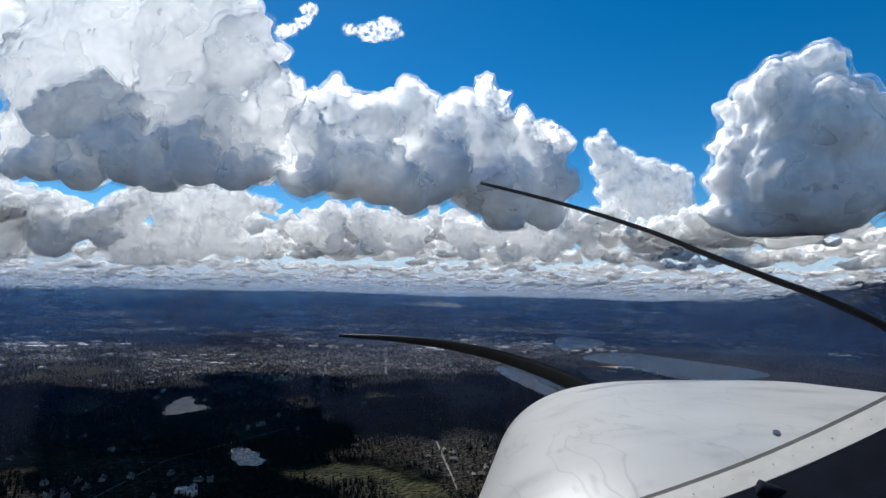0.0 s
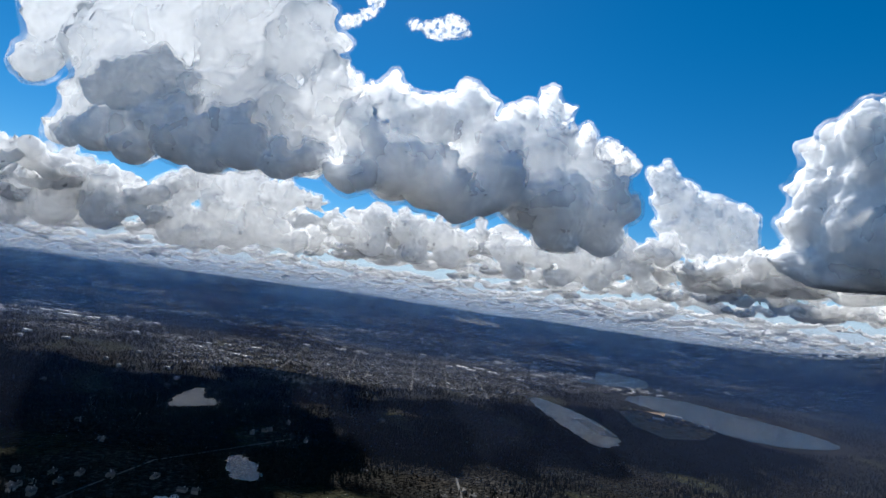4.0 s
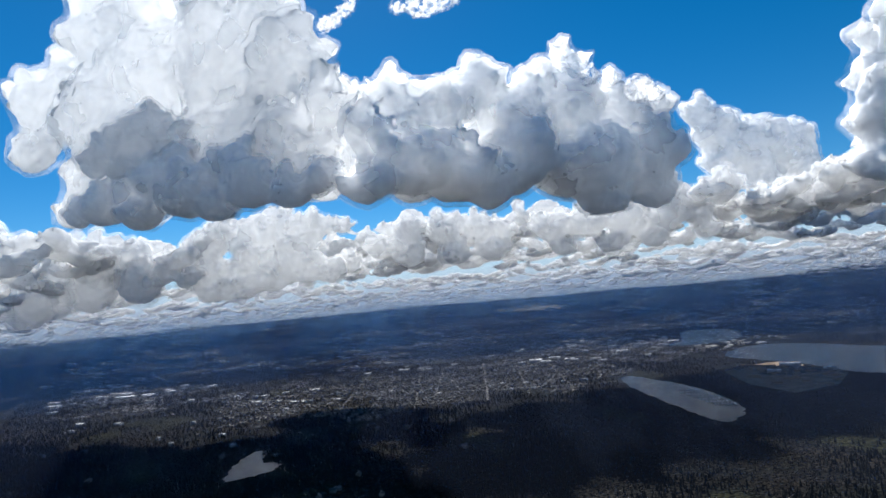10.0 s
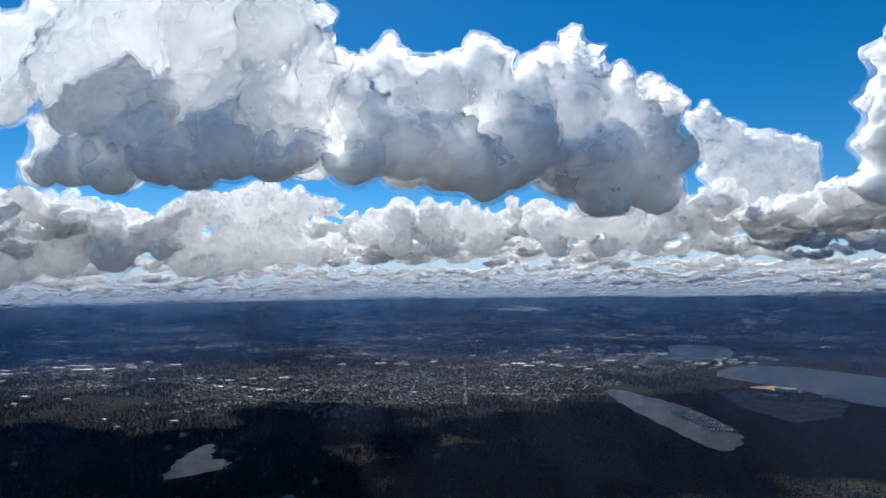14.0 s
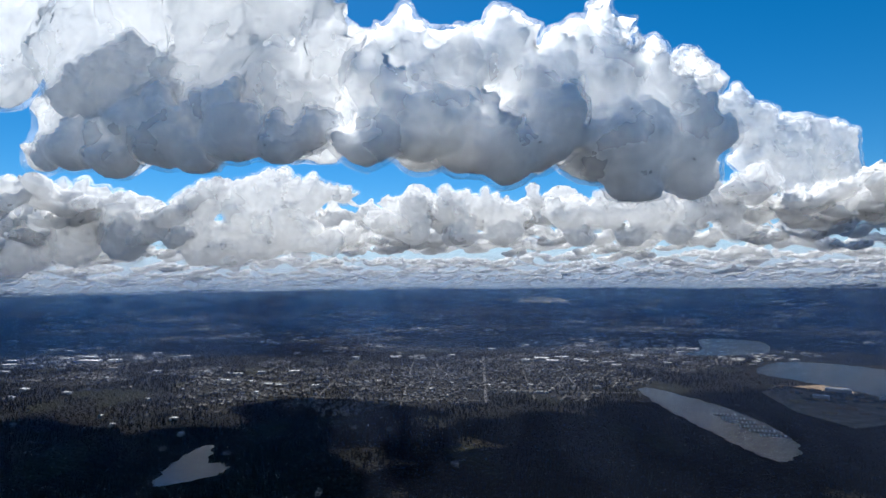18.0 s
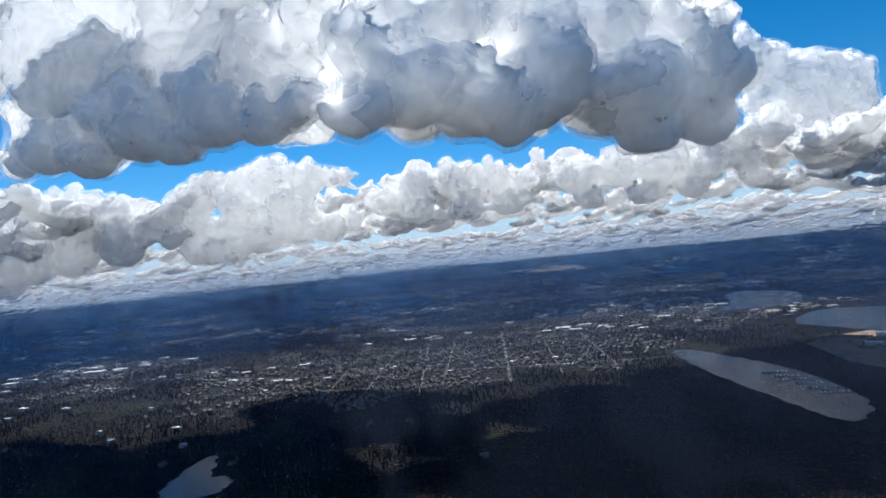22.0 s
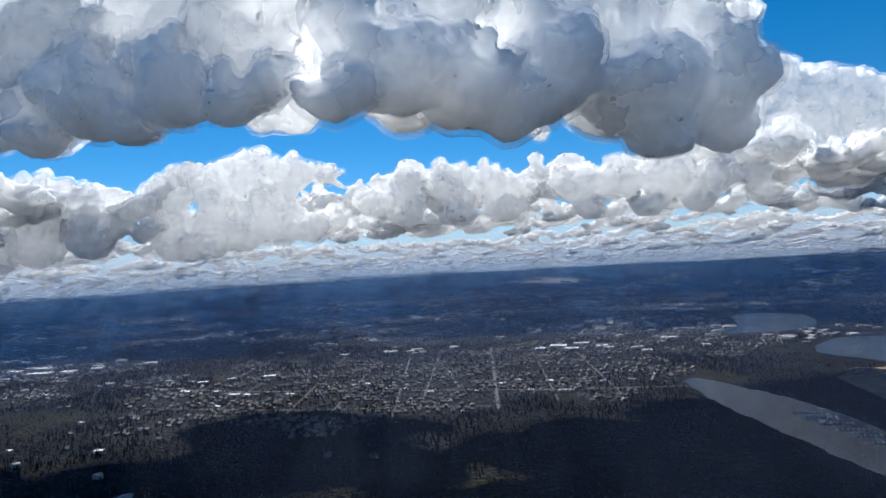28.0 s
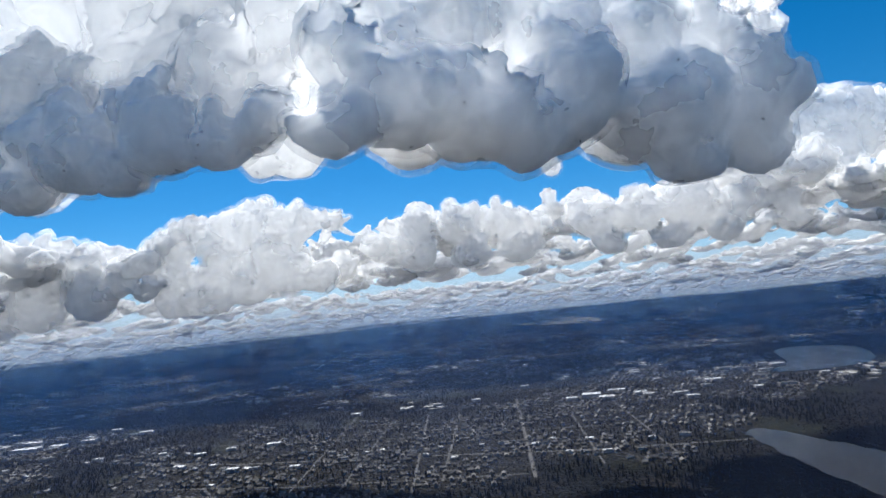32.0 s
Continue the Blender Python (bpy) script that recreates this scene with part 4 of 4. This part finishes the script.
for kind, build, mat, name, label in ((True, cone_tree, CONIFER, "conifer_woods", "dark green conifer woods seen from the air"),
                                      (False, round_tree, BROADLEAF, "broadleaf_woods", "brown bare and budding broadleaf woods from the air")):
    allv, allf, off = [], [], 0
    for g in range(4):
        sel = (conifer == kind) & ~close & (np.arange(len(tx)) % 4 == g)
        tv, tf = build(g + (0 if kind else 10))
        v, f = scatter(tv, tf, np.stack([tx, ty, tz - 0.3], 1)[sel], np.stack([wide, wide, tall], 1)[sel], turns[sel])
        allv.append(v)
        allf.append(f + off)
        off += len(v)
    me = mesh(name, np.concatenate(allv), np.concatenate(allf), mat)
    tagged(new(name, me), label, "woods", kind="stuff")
bm = bmesh.new()
bmesh.ops.create_cone(bm, cap_ends=True, segments=6, radius1=0.03, radius2=0.012, depth=0.7, matrix=Matrix.Translation((0, 0, 0.33)))
trunk_me = bpy.data.meshes.new("trunk")
bm.to_mesh(trunk_me)
bm.free()
trunk_me.materials.append(BARK)
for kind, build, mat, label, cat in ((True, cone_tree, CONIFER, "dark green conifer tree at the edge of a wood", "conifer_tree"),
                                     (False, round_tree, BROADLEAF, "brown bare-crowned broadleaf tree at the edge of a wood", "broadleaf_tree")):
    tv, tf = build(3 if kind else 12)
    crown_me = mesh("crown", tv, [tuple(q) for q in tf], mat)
    first = None
    for x, y, z, w, h, a in zip(*(q[close & (conifer == kind)] for q in (tx, ty, tz, wide, tall, turns))):
        m_ = Matrix.Translation((x, y, z)) @ Matrix.Rotation(a, 4, "Z") @ Matrix.Diagonal((w, w, h, 1))
        if first is None:
            first = thing(cat, label, "tree", "woodland edge trees")
            for pname, pm in (("trunk", trunk_me), ("crown", crown_me)):
                o = new(pname, pm)
                o.parent = first
            first.matrix_basis = m_
        else:
            c_ = copy_thing(first, m_)
            c_.matrix_basis = m_

# ---- the nose of the light aircraft, standing where the flight begins ----
NOSE = look(*PATH[0][1:])


def paint_material():
    m = Nodes("white cowling paint", 0.35, spec=0.5)
    base = m.ramp(m.noise(2.2, 5), [(0.3, (0.17, 0.168, 0.165)), (0.7, (0.225, 0.223, 0.22))])
    smudge = m.ramp(m.noise(5.0, 6, 0.65, stretch=(1.0, 0.5, 1.0)), [(0.52, (1.0, 1.0, 1.0)), (0.68, (0.42, 0.41, 0.4))])
    cracks = m.ramp(m.noise(9.0, 3, 0.5, stretch=(1.0, 0.15, 0.25)), [(0.49, (1.0, 1.0, 1.0)), (0.5, (0.45, 0.44, 0.43)), (0.51, (1.0, 1.0, 1.0))])
    m.colour(m.mix(0.5, m.mix(0.5, base, smudge, "MULTIPLY"), cracks, "MULTIPLY"))
    m.bump(m.noise(6, 3), 0.05, 0.01)
    return m.mat


PAINT = paint_material()
SEAM = plain("dark seam rubber", (0.05, 0.05, 0.05), 0.7, 0.2, 20)
SHIELD = plain("black glareshield cloth", (0.006, 0.008, 0.014), 1.0, 0.2, 30, spec=0.05)
# cowling white with added brightness in the colour, making up for the panel's shade
LIFTED_PANEL = plain("white panel paint lightened against shade", (0.4, 0.395, 0.385), 0.4, 0.06, 6)
BLADE = plain("matt black propeller paint", (0.02, 0.02, 0.022), 0.5, 0.2, 10)
STEEL = plain("steel screw", (0.5, 0.49, 0.46), 0.35, 0.1, 60, 1.0)
plane = new("aircraft_nose")
plane.matrix_basis = NOSE
tagged(plane, "white engine cowling of a light aircraft with black propeller", "aircraft")


def cowl_point(d, a):
    """d: metres ahead of the eye; a: angle round the cowling from its left flank over the top to its right flank."""
    k = max(0.0, (d - 1.75) / 0.4)
    w = 0.86 - 0.19 * max(0, d - 0.8) - 0.26 * k * k
    top = -0.27 - 0.155 * max(0, d - 0.8) - 0.2 * k * k
    h = 0.5
    c, s = math.cos(a), math.sin(a)
    x = 0.83 - math.copysign(abs(c) ** 0.55, c) * w
    y = top - h * (1 - abs(s) ** 0.55)
    return (x, y, -d)


bm = bmesh.new()
rows_ = []
for i in range(33):
    d = 0.56 + 1.59 * i / 32
    rows_.append([bm.verts.new(cowl_point(d, math.pi * j / 44)) for j in range(45)])
for r0, r1 in zip(rows_, rows_[1:]):
    for j in range(44):
        bm.faces.new((r0[j], r0[j + 1], r1[j + 1], r1[j]))
bm.faces.new(rows_[-1])
cowl = part("cowling", bm, PAINT, plane, "white painted cowling with scuffs and cracks", True)


def seam_point(u, lift=0.0):
    """Along the seam between the cowling and the panel before the windscreen."""
    ax, ay, ad = 0.355, -0.452, 1.0
    bx, by, bd = 0.83, -0.266, 1.02
    return 0.66 * Vector((ax + (bx - ax) * u, ay + (by - ay) * u + lift - 0.012 * math.sin(math.pi * u), -(ad + (bd - ad) * u)))


def strip(name, u_from, u_to, w0, w1, depth, mat, label):
    b_ = bmesh.new()
    left, right = [], []
    for i in range(25):
        u = u_from + (u_to - u_from) * i / 24
        p = seam_point(u)
        d_ = Vector((0.12, -0.28, 2.4))
        left.append(b_.verts.new(p + d_ * w0 + Vector((0, 0, depth))))
        right.append(b_.verts.new(p + d_ * w1 + Vector((0, 0, depth))))
    for i in range(24):
        b_.faces.new((left[i], right[i], right[i + 1], left[i + 1]))
    bmesh.ops.solidify(b_, geom=b_.faces[:], thickness=0.004)
    return part(name, b_, mat, plane, label)


strip("seam", -0.2, 1.5, 0.0, 0.0028, 0.0, SEAM, "dark rubber seam")
strip("forward_panel", -0.2, 1.5, 0.0028, 0.0175, 0.002, LIFTED_PANEL, "white riveted panel before the windscreen")
strip("glareshield", -0.2, 1.5, 0.0175, 0.16, 0.004, SHIELD, "black glareshield")
for i in range(14):
    p = seam_point(0.02 + i * 0.075) + Vector((0.12, -0.28, 2.4)) * 0.01 + Vector((0, 0.002, 0.003))
    b_ = bmesh.new()
    bmesh.ops.create_uvsphere(b_, u_segments=10, v_segments=6, radius=0.0009, matrix=Matrix.Translation(p))
    part("rivet", b_, STEEL, plane, "small steel rivet")
b_ = bmesh.new()
bmesh.ops.create_cone(b_, cap_ends=True, segments=20, radius1=0.0055, radius2=0.0045, depth=0.003, matrix=Matrix.Translation((0.424, -0.2335, -0.7)) @ Matrix.Rotation(radians(-70), 4, "X"))
part("oil_door_latch", b_, STEEL, plane, "round steel latch")
b_ = bmesh.new()
bmesh.ops.create_cone(b_, cap_ends=True, segments=14, radius1=0.009, radius2=0.007, depth=0.03, matrix=Matrix.Translation((0.36, -0.265, -0.6)) @ Matrix.Rotation(radians(80), 4, "Y") @ Matrix.Rotation(radians(15), 4, "X"))
part("vent_nozzle", b_, SHIELD, plane, "black rubber vent nozzle", True)

hub = Vector((1.7, -0.74, -2.25))
b_ = bmesh.new()
bmesh.ops.create_uvsphere(b_, u_segments=24, v_segments=14, radius=0.1, matrix=Matrix.Translation(hub) @ Matrix.Diagonal((1, 1, 1.4, 1)))
part("spinner", b_, PAINT, plane, "white spinner", True)
# swept blades: centre lines from the hub outwards, and half the chord at hub and tip
BLADES = [
    ([(1.7, -0.74), (1.0, -0.72), (0.683, -0.632), (0.498, -0.533), (0.268, -0.448), (0.037, -0.395), (-0.194, -0.367), (-0.425, -0.353)], 0.05, 0.006),
    ([(1.7, -0.74), (1.9, -0.56), (1.86, -0.36), (1.6, -0.22), (1.318, -0.113), (1.075, -0.021), (0.845, 0.072), (0.498, 0.182), (0.152, 0.27)], 0.017, 0.006),
]
for line, wide_, slim in BLADES:
    b_ = bmesh.new()
    pts = [Vector((*p, -2.25)) for p in line]
    middle = []
    for i in range(len(pts) - 1):
        p0, p1, p2, p3 = pts[max(i - 1, 0)], pts[i], pts[i + 1], pts[min(i + 2, len(pts) - 1)]
        for j in range(5):
            t = j / 5
            middle.append(0.5 * (2 * p1 + (p2 - p0) * t + (2 * p0 - 5 * p1 + 4 * p2 - p3) * t * t + (3 * p1 - p0 - 3 * p2 + p3) * t ** 3))
    middle.append(pts[-1])
    rings = []
    for i, c_ in enumerate(middle):
        u = i / (len(middle) - 1)
        along = (middle[min(i + 1, len(middle) - 1)] - middle[max(i - 1, 0)]).normalized()
        side = along.cross(Vector((0, 0, 1))).normalized()
        chord = wide_ + (slim - wide_) * u ** 1.2
        twist = radians(52 - 34 * u)
        cdir = side * math.cos(twist) + Vector((0, 0, 1)) * math.sin(twist)
        chord /= max(0.5, math.cos(twist))
        thick = cdir.cross(along) * (0.012 * (1.1 - u) + 0.003)
        rings.append([b_.verts.new(c_ + cdir * chord * math.cos(q) + thick * math.sin(q)) for q in np.linspace(0, 2 * math.pi, 13)[:-1]])
    for r0, r1 in zip(rings, rings[1:]):
        for j in range(12):
            b_.faces.new((r0[j], r0[(j + 1) % 12], r1[(j + 1) % 12], r1[j]))
    b_.faces.new(rings[-1])
    b_.faces.new(rings[0][::-1])
    bmesh.ops.recalc_face_normals(b_, faces=b_.faces[:])
    part("propeller_blade", b_, BLADE, plane, "black propeller blade", True)
